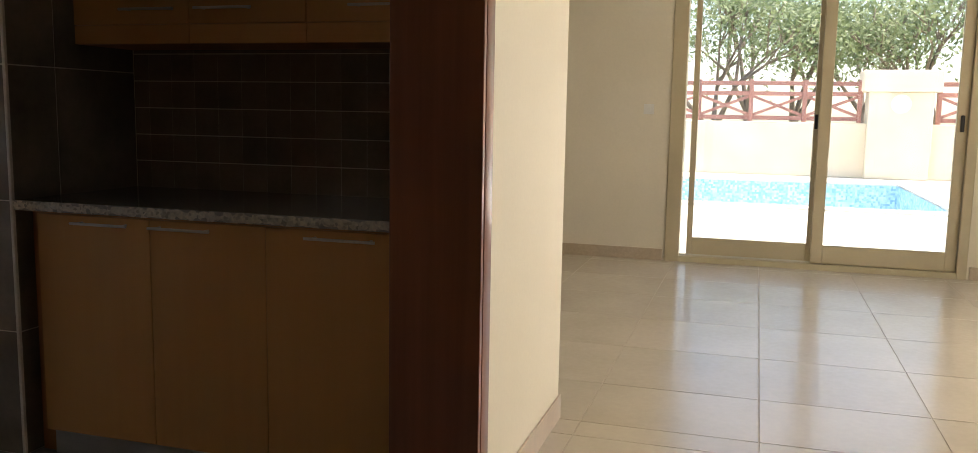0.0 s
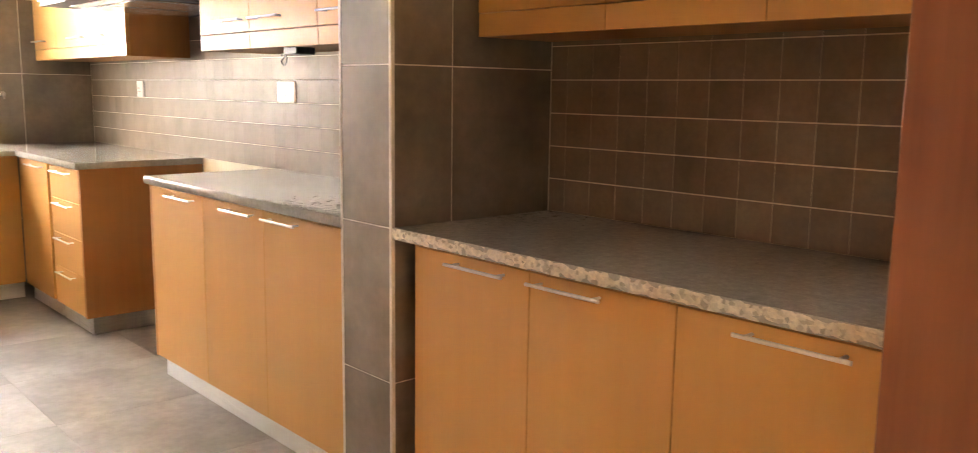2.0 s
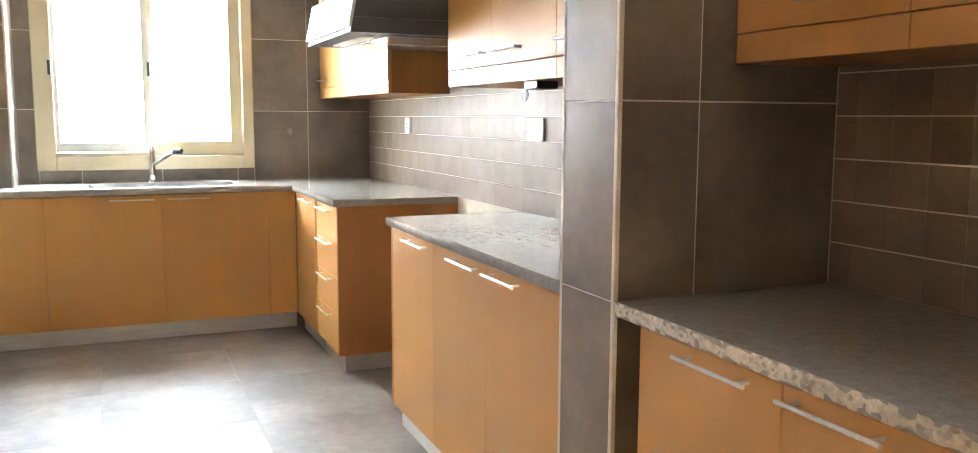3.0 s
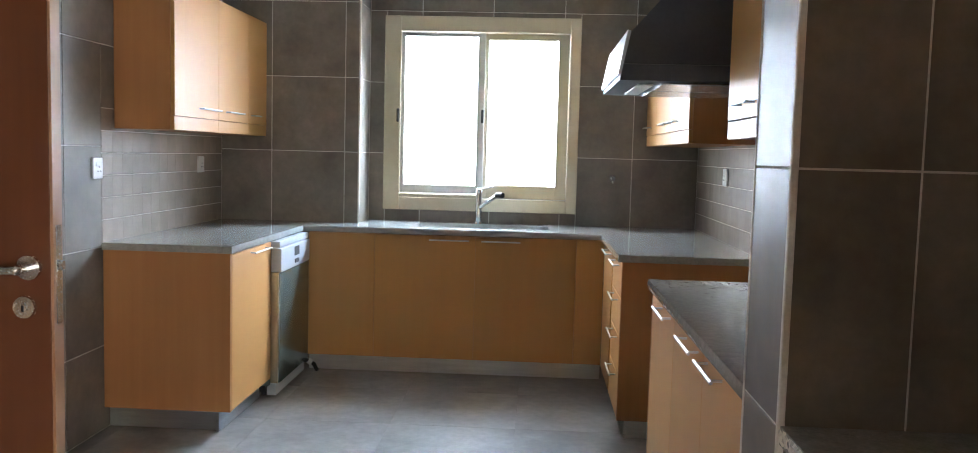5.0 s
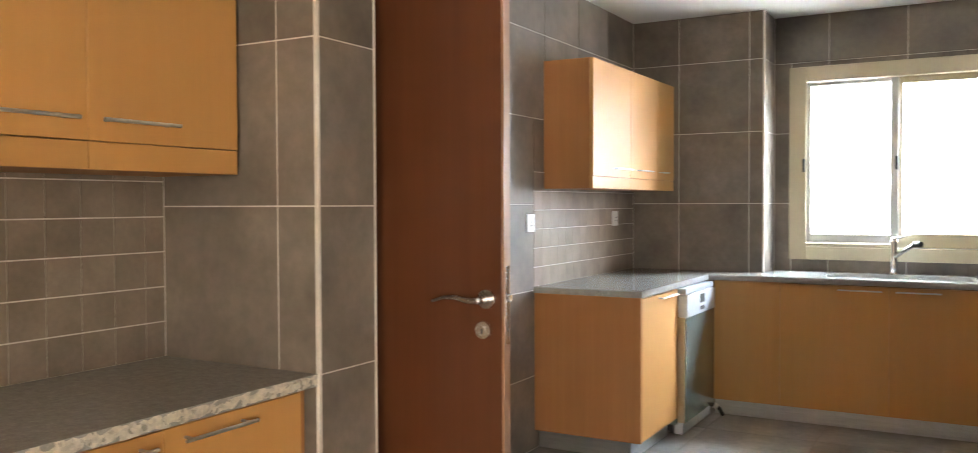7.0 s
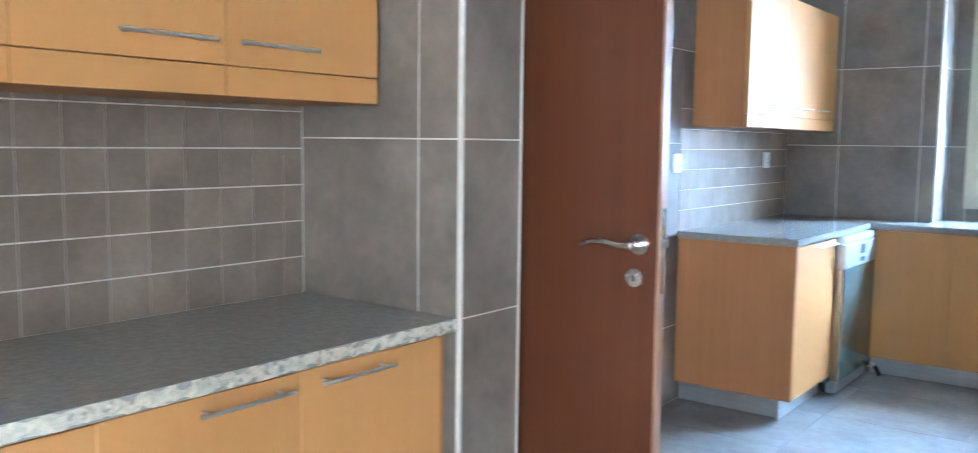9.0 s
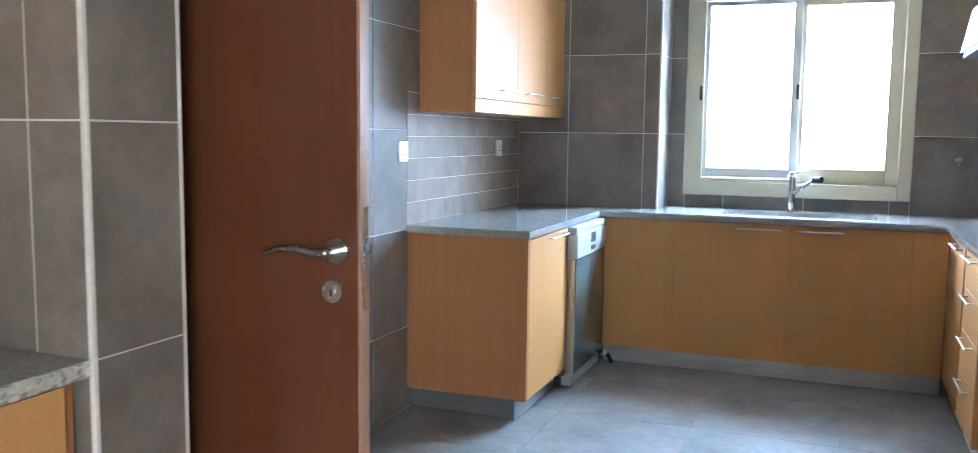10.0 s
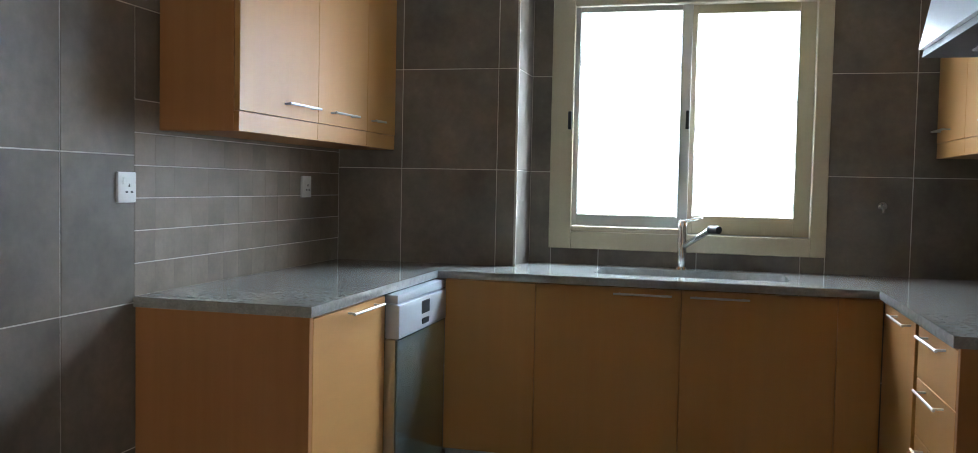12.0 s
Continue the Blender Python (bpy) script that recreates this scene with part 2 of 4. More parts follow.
# ---------------------------------------------------------------- building helpers
def box(bm, x0, x1, y0, y1, z0, z1, bev=0.0, seg=1):
    lo = (min(x0, x1), min(y0, y1), min(z0, z1))
    hi = (max(x0, x1), max(y0, y1), max(z0, z1))
    vs = [bm.verts.new((hi[0] if i & 1 else lo[0], hi[1] if i & 2 else lo[1], hi[2] if i & 4 else lo[2])) for i in range(8)]
    fs = [bm.faces.new([vs[i] for i in q]) for q in ((0, 2, 3, 1), (4, 5, 7, 6), (0, 1, 5, 4), (2, 6, 7, 3), (0, 4, 6, 2), (1, 3, 7, 5))]
    if bev > 0:
        edges = list({e for f in fs for e in f.edges})
        bmesh.ops.bevel(bm, geom=edges, offset=bev, segments=seg, affect="EDGES", profile=0.6)
    return bm


def rod(bm, p, q, r, r2=None, seg=12, caps=True):
    p, q = Vector(p), Vector(q)
    d = q - p
    m = Matrix.Translation((p + q) / 2) @ d.to_track_quat("Z", "Y").to_matrix().to_4x4()
    bmesh.ops.create_cone(bm, cap_ends=caps, segments=seg, radius1=r, radius2=r if r2 is None else r2, depth=d.length, matrix=m)
    return bm


def ball(bm, p, r, seg=12):
    bmesh.ops.create_uvsphere(bm, u_segments=seg, v_segments=seg // 2 + 2, radius=r, matrix=Matrix.Translation(p))
    return bm


def smooth(me, angle=40):
    for p in me.polygons:
        p.use_smooth = True
    me.set_sharp_from_angle(angle=radians(angle))


def mesh_of(bm, name, material, soft=True):
    me = bpy.data.meshes.new(name)
    bmesh.ops.recalc_face_normals(bm, faces=bm.faces)
    bm.to_mesh(me)
    bm.free()
    me.materials.append(M[material])
    if soft:
        smooth(me)
    return me


def part(name, bm, material, parent, label=""):
    ob = new(name, mesh_of(bm, name, material))
    ob.parent = parent
    if parent.type == "EMPTY":
        ob.matrix_parent_inverse = Matrix.Translation(-parent.location)
    return tagged(ob, label)


def thing(name, base, label, category, group=""):
    ob = new(name)
    ob.location = base
    ob.empty_display_size = 0.1
    return tagged(ob, label, category, group)


def solo(name, bm, material, label, category, group="", kind=""):
    return tagged(new(name, mesh_of(bm, name, material)), label, category, group, kind)


def structure(name, bm, material, label, category):
    return solo(name, bm, material, label, category, "", "structure")


def B():
    return bmesh.new()


# ---------------------------------------------------------------- the plan
LW, RW, WW = -0.15, 2.80, 6.446      # finished tile faces of the kitchen's side walls and window wall
TH = 0.002                            # tile thickness
ZF = 0.045                            # finished floor
ZC = 2.53                             # kitchen ceiling
ZH = 2.75                             # ceiling of hall and living room
DY0, DY1 = 0.70, 0.928                 # the wall between hall and kitchen
JL, JR = 0.36, 2.09                   # its wide opening
SX = 7.042                             # living room wall with the sliding door
SL, SR, SZ = 0.679, -1.480, 2.24        # the sliding door's opening
WX0, WX1, WZ0, WZ1 = 0.86, 1.99, 1.02, 2.14   # hole for the kitchen window
PY0, PY1 = 2.28, 2.525                # the tiled piers, west and east
QY0, QY1 = 2.30, 2.547
PXL, PXR = 0.42, 2.20                 # their faces
CX, CY = 0.705, 6.14                  # the tiled column in the corner

# floors
structure("floor_kitchen", box(B(), LW - 0.3, RW + 0.3, DY0 + 0.02, WW + 0.3, -0.2, ZF - TH), "floor_grout", "grey stone-tiled kitchen floor", "floor")
fk = bpy.data.objects["floor_kitchen"]
fl = structure("floor_living", box(box(B(), -2.4, SX + 0.1, -3.4, DY0 + 0.02, -0.2, ZF - TH), RW + 0.3, SX + 0.1, DY0 + 0.02, 4.4, -0.2, ZF - TH),
               "cream_grout", "glossy cream-tiled living room floor", "floor")

# kitchen walls
bm = B()
X0 = LW - TH
for y0, y1, z0, z1 in ((DY0, 2.76, 0, ZC), (2.76, 3.58, 2.08, ZC), (3.58, WW + 0.25, 0, ZC)):
    box(bm, X0 - 0.2, X0, y0, y1, z0, z1)
wall_w = structure("wall_west", bm, "grout", "taupe-tiled kitchen side wall with a doorway", "wall")
wall_e = structure("wall_east", box(B(), RW + TH, 3.15, DY1, WW + 0.25, 0, ZH), "plaster", "kitchen wall, plastered on the living room side", "wall")
bm = B()
Y0 = WW + TH
for x0, x1, z0, z1 in ((X0, WX0, 0, ZC), (WX1, RW + TH, 0, ZC), (WX0, WX1, 0, WZ0), (WX0, WX1, WZ1, ZC)):
    box(bm, x0, x1, Y0, Y0 + 0.22, z0, z1)
wall_n = structure("wall_north", bm, "grout", "taupe-tiled kitchen wall with the window", "wall")
col = structure("wall_column", box(B(), X0 + 0.002, CX - TH, CY + TH, Y0 - 0.002, 0, ZC - 0.002), "grout", "taupe-tiled column in the kitchen corner", "column")
pier_l = structure("wall_pier_west", box(B(), X0 + 0.002, PXL - TH, PY0 + TH, PY1 - TH, 0, ZC - 0.002), "grout", "taupe-tiled pier beside the alcove counter", "wall")
pier_r = structure("wall_pier_east", box(B(), PXR + TH, RW + TH - 0.002, QY0 + TH, QY1 - TH, 0, ZC - 0.002), "grout", "taupe-tiled pier between two counters", "wall")
# hall wall with the wide opening
bm = B()
box(bm, -2.4, JL - 0.02, DY0, DY1, 0, ZH)
box(bm, JR + 0.02, 3.15, DY0, DY1, 0, ZH)
box(bm, JL - 0.02, JR + 0.02, DY0, DY1, 2.22, ZH)
structure("wall_hall", bm, "plaster", "cream plastered wall with a wide kitchen opening", "wall")
structure("ceiling_kitchen", box(B(), LW - 0.3, RW + 0.3, DY1 + 0.002, WW + 0.3, ZC, ZC + 0.15), "ceiling", "white kitchen ceiling", "ceiling")
structure("ceiling_living", box(box(B(), -2.4, SX + 0.2, -3.4, DY1, ZH, ZH + 0.15), 3.15, SX + 0.2, DY1, 4.4, ZH, ZH + 0.15), "ceiling", "white living room ceiling", "ceiling")
# living room shell
# the south wall's opening is added for the fill light
bm = B()
for x0, x1, z0, z1 in ((-2.4, 2.80, 0, ZH), (5.20, SX + 0.2, 0, ZH), (2.80, 5.20, 0, 0.30), (2.80, 5.20, 2.30, ZH)):
    box(bm, x0, x1, -3.4, -3.2, z0, z1)
structure("wall_south", bm, "plaster", "cream plastered living room wall with an added window opening", "wall")
# unseen partition, added only to cut the light reaching the kitchen opening
structure("wall_hall_south", box(B(), -2.2, 2.55, -1.50, -1.35, 0, ZH), "plaster", "unseen cream partition added to keep fill light from the kitchen", "wall")
structure("wall_hall_end", box(B(), -2.4, -2.2, -3.2, DY0, 0, ZH), "plaster", "cream plastered hall wall", "wall")
structure("wall_living_north", box(B(), 3.15, SX + 0.2, 4.2, 4.4, 0, ZH), "plaster", "cream plastered living room wall", "wall")
bm = B()
box(bm, SX, SX + 0.2, SR, SL, 0, ZF - 0.001)
box(bm, SX, SX + 0.2, SL, 4.2, 0, ZH)
box(bm, SX, SX + 0.2, -3.2, SR, 0, ZH)
box(bm, SX, SX + 0.2, SR, SL, SZ, ZH)
structure("wall_sliding_door", bm, "plaster", "cream plastered wall round the sliding door", "wall")
# closet behind the side door
bm = B()
box(bm, -1.4, X0 - 0.2, 2.4, 2.5, 0, ZC)
box(bm, -1.4, X0 - 0.2, 3.8, 3.9, 0, ZC)
box(bm, -1.5, -1.4, 2.4, 3.9, 0, ZC)
box(bm, -1.4, X0 - 0.2, 2.5, 3.8, ZC - 0.1, ZC)
box(bm, -1.4, X0 - 0.2, 2.5, 3.8, -0.2, ZF - 0.002)
structure("wall_closet", bm, "plaster", "plain walls of a small side room", "wall")


# ---------------------------------------------------------------- the wide opening and its wooden frame
def opening_frame():
    fr = thing("door_frame", (JR, DY0, ZF), "dark red-brown varnished wooden frame of a wide opening", "door frame")
    for nm, x0, x1 in (("jamb", JR, JR + 0.02), ("jamb", JL - 0.02, JL)):
        part(nm, box(B(), x0, x1, DY0 - 0.014, DY1 + 0.014, ZF, 2.20, 0.002), "frame_wood", fr)
    part("head", box(B(), JL - 0.02, JR + 0.02, DY0 - 0.014, DY1 + 0.014, 2.20, 2.22, 0.002), "frame_wood", fr)
    for y0, y1 in ((DY0 - 0.016, DY0 - 0.0005), (DY1 + 0.0005, DY1 + 0.016)):
        part("architrave", box(B(), JR + 0.0205, JR + 0.085, y0, y1, ZF, 2.285, 0.003, 2), "frame_wood", fr)
        part("architrave", box(B(), JL - 0.085, JL - 0.0205, y0, y1, ZF, 2.285, 0.003, 2), "frame_wood", fr)
        part("architrave", box(B(), JL - 0.0205, JR + 0.0205, y0, y1, 2.2205, 2.285, 0.003, 2), "frame_wood", fr)


opening_frame()


def skirting(name, x0, x1, y0, y1):
    b = structure(name, box(B(), x0, x1, y0, y1, ZF, ZF + 0.095, 0.002), "skirting", "beige tile skirting along the wall", "skirting")
    return b


skirting("baseboard_hall_east", JR + 0.087, 3.16, DY0 - 0.010, DY0 - 0.0005)
skirting("baseboard_hall_west", -2.2, JL - 0.087, DY0 - 0.010, DY0 - 0.0005)
skirting("baseboard_living_west", 3.1505, 3.16, DY0 - 0.0004, 4.2)
skirting("baseboard_living_east", SX - 0.010, SX - 0.0005, SL + 0.03, 4.2)
skirting("baseboard_living_east", SX - 0.010, SX - 0.0005, -3.2, SR - 0.03)
skirting("baseboard_living_south", -2.2, SX - 0.012, -3.1995, -3.19)


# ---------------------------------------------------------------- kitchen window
# unseen window, added to give the fill lamp an opening
def added_window():
    w = thing("window_unseen", (4.0, -3.3, 0.30), "beige aluminium window, unseen, added to hold the fill light", "window")
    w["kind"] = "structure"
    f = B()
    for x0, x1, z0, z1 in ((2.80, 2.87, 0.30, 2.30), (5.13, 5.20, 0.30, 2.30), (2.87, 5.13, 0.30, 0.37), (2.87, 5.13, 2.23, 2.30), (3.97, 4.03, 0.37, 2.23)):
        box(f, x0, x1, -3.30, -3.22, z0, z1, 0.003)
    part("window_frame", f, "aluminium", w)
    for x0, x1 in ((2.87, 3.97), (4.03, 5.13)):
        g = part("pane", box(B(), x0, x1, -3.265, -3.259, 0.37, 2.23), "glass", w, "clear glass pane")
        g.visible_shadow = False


added_window()


def kitchen_window():
    w = thing("window_1", (1.425, WW, 0.97), "beige aluminium sliding window with two white-lit panes", "window")
    w["kind"] = "structure"
    yf = WW - 0.012
    fr = B()
    # wide flat frame
    for x0, x1, z0, z1 in ((0.80, 0.905, 0.97, 2.20), (1.975, 2.042, 0.97, 2.20), (0.905, 1.975, 0.97, 1.052), (0.905, 1.418, 1.0525, 1.076), (0.905, 1.975, 2.105, 2.20)):
        box(fr, x0, x1, yf, WW + 0.10, z0, z1, 0.003)
    part("window_frame", fr, "aluminium", w)
    part("track", box(B(), 0.905, 1.975, WW + 0.06, WW + 0.075, 1.052, 1.075, 0.001), "pale_aluminium", w)

    def sash(x0, x1, z0, z1, y, wl, wr, wb, wt, mat):
        s = B()
        box(s, x0, x0 + wl, y, y + 0.028, z0, z1, 0.002)
        box(s, x1 - wr, x1, y, y + 0.028, z0, z1, 0.002)
        box(s, x0 + wl, x1 - wr, y, y + 0.028, z0, z0 + wb, 0.002)
        box(s, x0 + wl, x1 - wr, y, y + 0.028, z1 - wt, z1, 0.002)
        sa = part("sash", s, mat, w)
        g = part("pane", box(B(), x0 + wl - 0.004, x1 - wr + 0.004, y + 0.011, y + 0.016, z0 + wb - 0.004, z1 - wt + 0.004), "glass", sa, "clear glass pane")
        g.visible_shadow = False
        for xx in (x0 + wl - 0.001, x1 - wr - 0.003):
            part("gasket", box(B(), xx, xx + 0.004, y + 0.004, y + 0.011, z0 + wb, z1 - wt), "black", sa, "black rubber gasket")
        return sa

    s1 = sash(0.906, 1.440, 1.078, 2.102, WW + 0.008, 0.022, 0.045, 0.056, 0.026, "pale_aluminium")
    s2 = sash(1.415, 1.974, 1.056, 2.104, WW + 0.040, 0.045, 0.068, 0.084, 0.040, "aluminium")
    part("pull", box(B(), 0.882, 0.899, yf - 0.012, yf + 0.001, 1.53, 1.615, 0.003), "black", w, "black finger pull")
    part("pull", box(B(), 1.421, 1.437, WW - 0.004, WW + 0.009, 1.535, 1.62, 0.003), "black", s1, "black finger pull")


kitchen_window()


# ---------------------------------------------------------------- sliding door to the terrace
def sliding_door():
    d = thing("door_1", (SX, -0.4, ZF), "beige aluminium glazed sliding door, open a crack", "sliding door")
    d["kind"] = "structure"
    xf = SX - 0.012
    fr = B()
    for y0, y1, z0, z1 in ((SL - 0.100, SL + 0.012, ZF, SZ), (SR - 0.012, SR + 0.055, ZF, SZ), (SR + 0.055, SL - 0.100, ZF, ZF + 0.045), (SR + 0.055, SL - 0.100, SZ - 0.06, SZ)):
        box(fr, xf, SX + 0.13, y0, y1, z0, z1, 0.003)
    part("door_frame", fr, "aluminium", d)
    part("track", box(B(), SX + 0.055, SX + 0.062, SR + 0.055, SL - 0.100, ZF + 0.045, ZF + 0.058), "pale_aluminium", d)

    def leaf(y0, y1, x, wl, wr):
        s = B()
        z0, z1, wb, wt = ZF + 0.05, SZ - 0.062, 0.140, 0.07
        box(s, x, x + 0.035, y0, y0 + wl, z0, z1, 0.003)
        box(s, x, x + 0.035, y1 - wr, y1, z0, z1, 0.003)
        box(s, x, x + 0.035, y0 + wl, y1 - wr, z0, z0 + wb, 0.003)
        box(s, x, x + 0.035, y0 + wl, y1 - wr, z1 - wt, z1, 0.003)
        sa = part("leaf", s, "aluminium", d)
        g = part("pane", box(B(), x + 0.014, x + 0.020, y0 + wl - 0.004, y1 - wr + 0.004, z0 + wb - 0.004, z1 - wt + 0.004), "glass", sa, "clear glass pane")
        g.visible_shadow = False
        return sa

    a = leaf(-0.455, SL - 0.150, SX + 0.075, 0.075, 0.045)
    b = leaf(SR + 0.057, -0.412, SX + 0.025, 0.075, 0.085)
    part("pull", box(B(), SX + 0.060, SX + 0.076, -0.409, -0.385, 1.12, 1.23, 0.004), "black", a, "dark finger pull")
    part("pull", box(B(), SX + 0.008, SX + 0.026, SR + 0.080, SR + 0.106, 1.12, 1.24, 0.004), "black", b, "dark finger pull")


sliding_door()


# ---------------------------------------------------------------- side door, standing open against the pier
def lever_handle(parent, x, y, z, face):
    """A lever on a round rose; face: -1 towards the south side of the leaf."""
    h = B()
    rod(h, (x, y, z), (x, y + face * 0.010, z), 0.027, seg=24)
    rod(h, (x, y + face * 0.010, z), (x, y + face * 0.052, z), 0.010, seg=14)
    pts = [(0, 0), (-0.035, -0.002), (-0.075, 0.006), (-0.115, 0.004), (-0.150, -0.008)]
    for (a, az), (c, cz) in zip(pts, pts[1:]):
        rod(h, (x + a, y + face * 0.052, z + az), (x + c, y + face * 0.052, z + cz), 0.0105 + 0.02 * a / 0.5, 0.0105 + 0.02 * c / 0.5, seg=12)
    ball(h, (x, y + face * 0.052, z), 0.0115, 12)
    ball(h, (x - 0.150, y + face * 0.052, z - 0.008), 0.0045, 8)
    part("lever_handle", h, "steel", parent, "satin steel lever handle on a round rose")
    k = B()
    rod(k, (x - 0.012, y, z - 0.088), (x - 0.012, y + face * 0.008, z - 0.088), 0.026, 0.024, seg=24)
    rod(k, (x - 0.012, y + face * 0.008, z - 0.088), (x - 0.012, y + face * 0.011, z - 0.088), 0.009, seg=14)
    esc = part("escutcheon", k, "steel", parent, "round satin steel lock rose")
    part("keyhole", box(B(), x - 0.0145, x - 0.0095, y + face * 0.0108, y + face * 0.0118, z - 0.097, z - 0.083), "black", esc)


def side_door():
    d = thing("door_2", (LW, 2.71, ZF), "red-brown veneered door standing open beside the tiled pier", "door")
    d["kind"] = "structure"
    y0, y1 = 2.69, 2.73
    leaf = part("leaf", box(B(), LW + 0.03, 0.728, y0, y1, ZF + 0.008, 2.06, 0.0015), "door_wood", d)
    part("lipping", box(B(), 0.7281, 0.735, y0 + 0.001, y1 - 0.001, ZF + 0.008, 2.06, 0.001), "edge_wood", leaf, "pale wooden edge lipping")
    part("latch_plate", box(B(), 0.7352, 0.7375, y0 + 0.009, y1 - 0.009, 0.94, 1.16, 0.0008), "steel", leaf, "steel latch plate")
    lt = B()
    box(lt, 0.7376, 0.748, y0 + 0.013, y1 - 0.013, 1.06, 1.082, 0.002)
    part("latch", lt, "steel", leaf)
    lever_handle(leaf, 0.682, y0, 1.066, -1)
    lever_handle(leaf, 0.682, y1, 1.066, 1)
    for z in (0.25, 1.05, 1.85):
        part("hinge", rod(B(), (LW + 0.024, 2.735, z - 0.045), (LW + 0.024, 2.735, z + 0.045), 0.007), "steel", d)
    fr = thing("door_frame", (LW, 3.17, ZF), "dark wooden frame round the side doorway", "door frame")
    part("jamb", box(B(), X0 - 0.2, LW + 0.012, 2.735, 2.765, ZF, 2.09, 0.002), "frame_wood", fr)
    part("jamb", box(B(), X0 - 0.2, LW + 0.012, 3.575, 3.605, ZF, 2.09, 0.002), "frame_wood", fr)
    part("head", box(B(), X0 - 0.2, LW + 0.012, 2.765, 3.575, 2.06, 2.09, 0.002), "frame_wood", fr)
    part("architrave", box(B(), LW + 0.0005, LW + 0.014, 3.6055, 3.665, ZF, 2.15, 0.003), "frame_wood", fr)
    part("architrave", box(B(), LW + 0.0005, LW + 0.014, 2.735, 3.6055, 2.0905, 2.15, 0.003), "frame_wood", fr)


side_door()


# ---------------------------------------------------------------- cabinets
def wbox(bm, side, u0, u1, v0, v1, z0, z1, bev=0.0, seg=1):
    """u runs along the wall, v stands out from it."""
    if side == "W":
        return box(bm, LW + v0, LW + v1, u0, u1, z0, z1, bev, seg)
    if side == "E":
        return box(bm, RW - v1, RW - v0, u0, u1, z0, z1, bev, seg)
    return box(bm, u0, u1, WW - v1, WW - v0, z0, z1, bev, seg)


def wpt(side, u, v, z):
    if side == "W":
        return (LW + v, u, z)
    if side == "E":
        return (RW - v, u, z)
    return (u, WW - v, z)


def bar_handle(parent, side, u0, u1, v, z):
    h = B()
    rod(h, wpt(side, u0, v + 0.030, z), wpt(side, u1, v + 0.030, z), 0.0045, seg=12)
    for u in (u0 + 0.022, u1 - 0.022):
        rod(h, wpt(side, u, v - 0.001, z), wpt(side, u, v + 0.031, z), 0.0036, seg=10)
    part("bar_handle", h, "satin_bar", parent, "satin steel bar handle")


KICK = 0.135      # underside of the cabinet bodies
TOP = 0.868       # underside of the worktops
FRONT = 0.019     # thickness of the fronts


def base_unit(side, u0, u1, v, fronts, label, group="", kick=True, kick_ends=(0, 0), z_top=TOP, low=KICK, kick_back=0.035, veneer="beech"):
    """fronts: rows of (u0, u1, z0, z1, handle u0, handle u1, handle z); v is the face of the fronts."""
    c = thing("base_cabinet", wpt(side, (u0 + u1) / 2, v / 2, ZF), label, "cabinet", group)
    vb = v - FRONT - 0.002
    t = 0.018
    part("side_panel", wbox(B(), side, u0 + 0.0006, u0 + t, 0.004, vb, low, z_top - 0.001, 0.0008), "shaded_carcass", c)
    part("side_panel", wbox(B(), side, u1 - t, u1 - 0.0006, 0.004, vb, low, z_top - 0.001, 0.0008), "shaded_carcass", c)
    part("bottom_panel", wbox(B(), side, u0 + t, u1 - t, 0.004, vb, low, low + t), "shaded_carcass", c)
    part("back_panel", wbox(B(), side, u0 + t, u1 - t, 0.004, 0.012, low + t, z_top - 0.001), "shaded_carcass", c)
    part("front_rail", wbox(B(), side, u0 + t, u1 - t, vb - 0.08, vb, z_top - 0.019, z_top - 0.001), "shaded_carcass", c)
    for f0, f1, z0, z1, h0, h1, hz in fronts:
        kind = "drawer_front" if z1 - z0 < 0.35 else "door"
        d = part(kind, wbox(B(), side, f0 + 0.0010, f1 - 0.0010, v - FRONT, v, z0, z1, 0.0014), veneer, c)
        if h0 is not None:
            bar_handle(d, side, h0, h1, v, hz)
    if kick:
        part("plinth", wbox(B(), side, u0 + kick_ends[0], u1 - kick_ends[1], v - kick_back - 0.013, v - kick_back, ZF, low - 0.002, 0.001), "kick", c, "brushed aluminium plinth")
    return c


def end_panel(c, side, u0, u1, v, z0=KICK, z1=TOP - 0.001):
    part("end_panel", wbox(B(), side, u0, u1, 0.003, v, z0, z1, 0.001), "shaded_carcass", c)


def plinth_return(c, side, u, v, low=KICK):
    part("plinth", wbox(B(), side, u, u + 0.012, 0.003, v - 0.035, ZF, low - 0.002, 0.001), "kick", c, "brushed aluminium plinth")


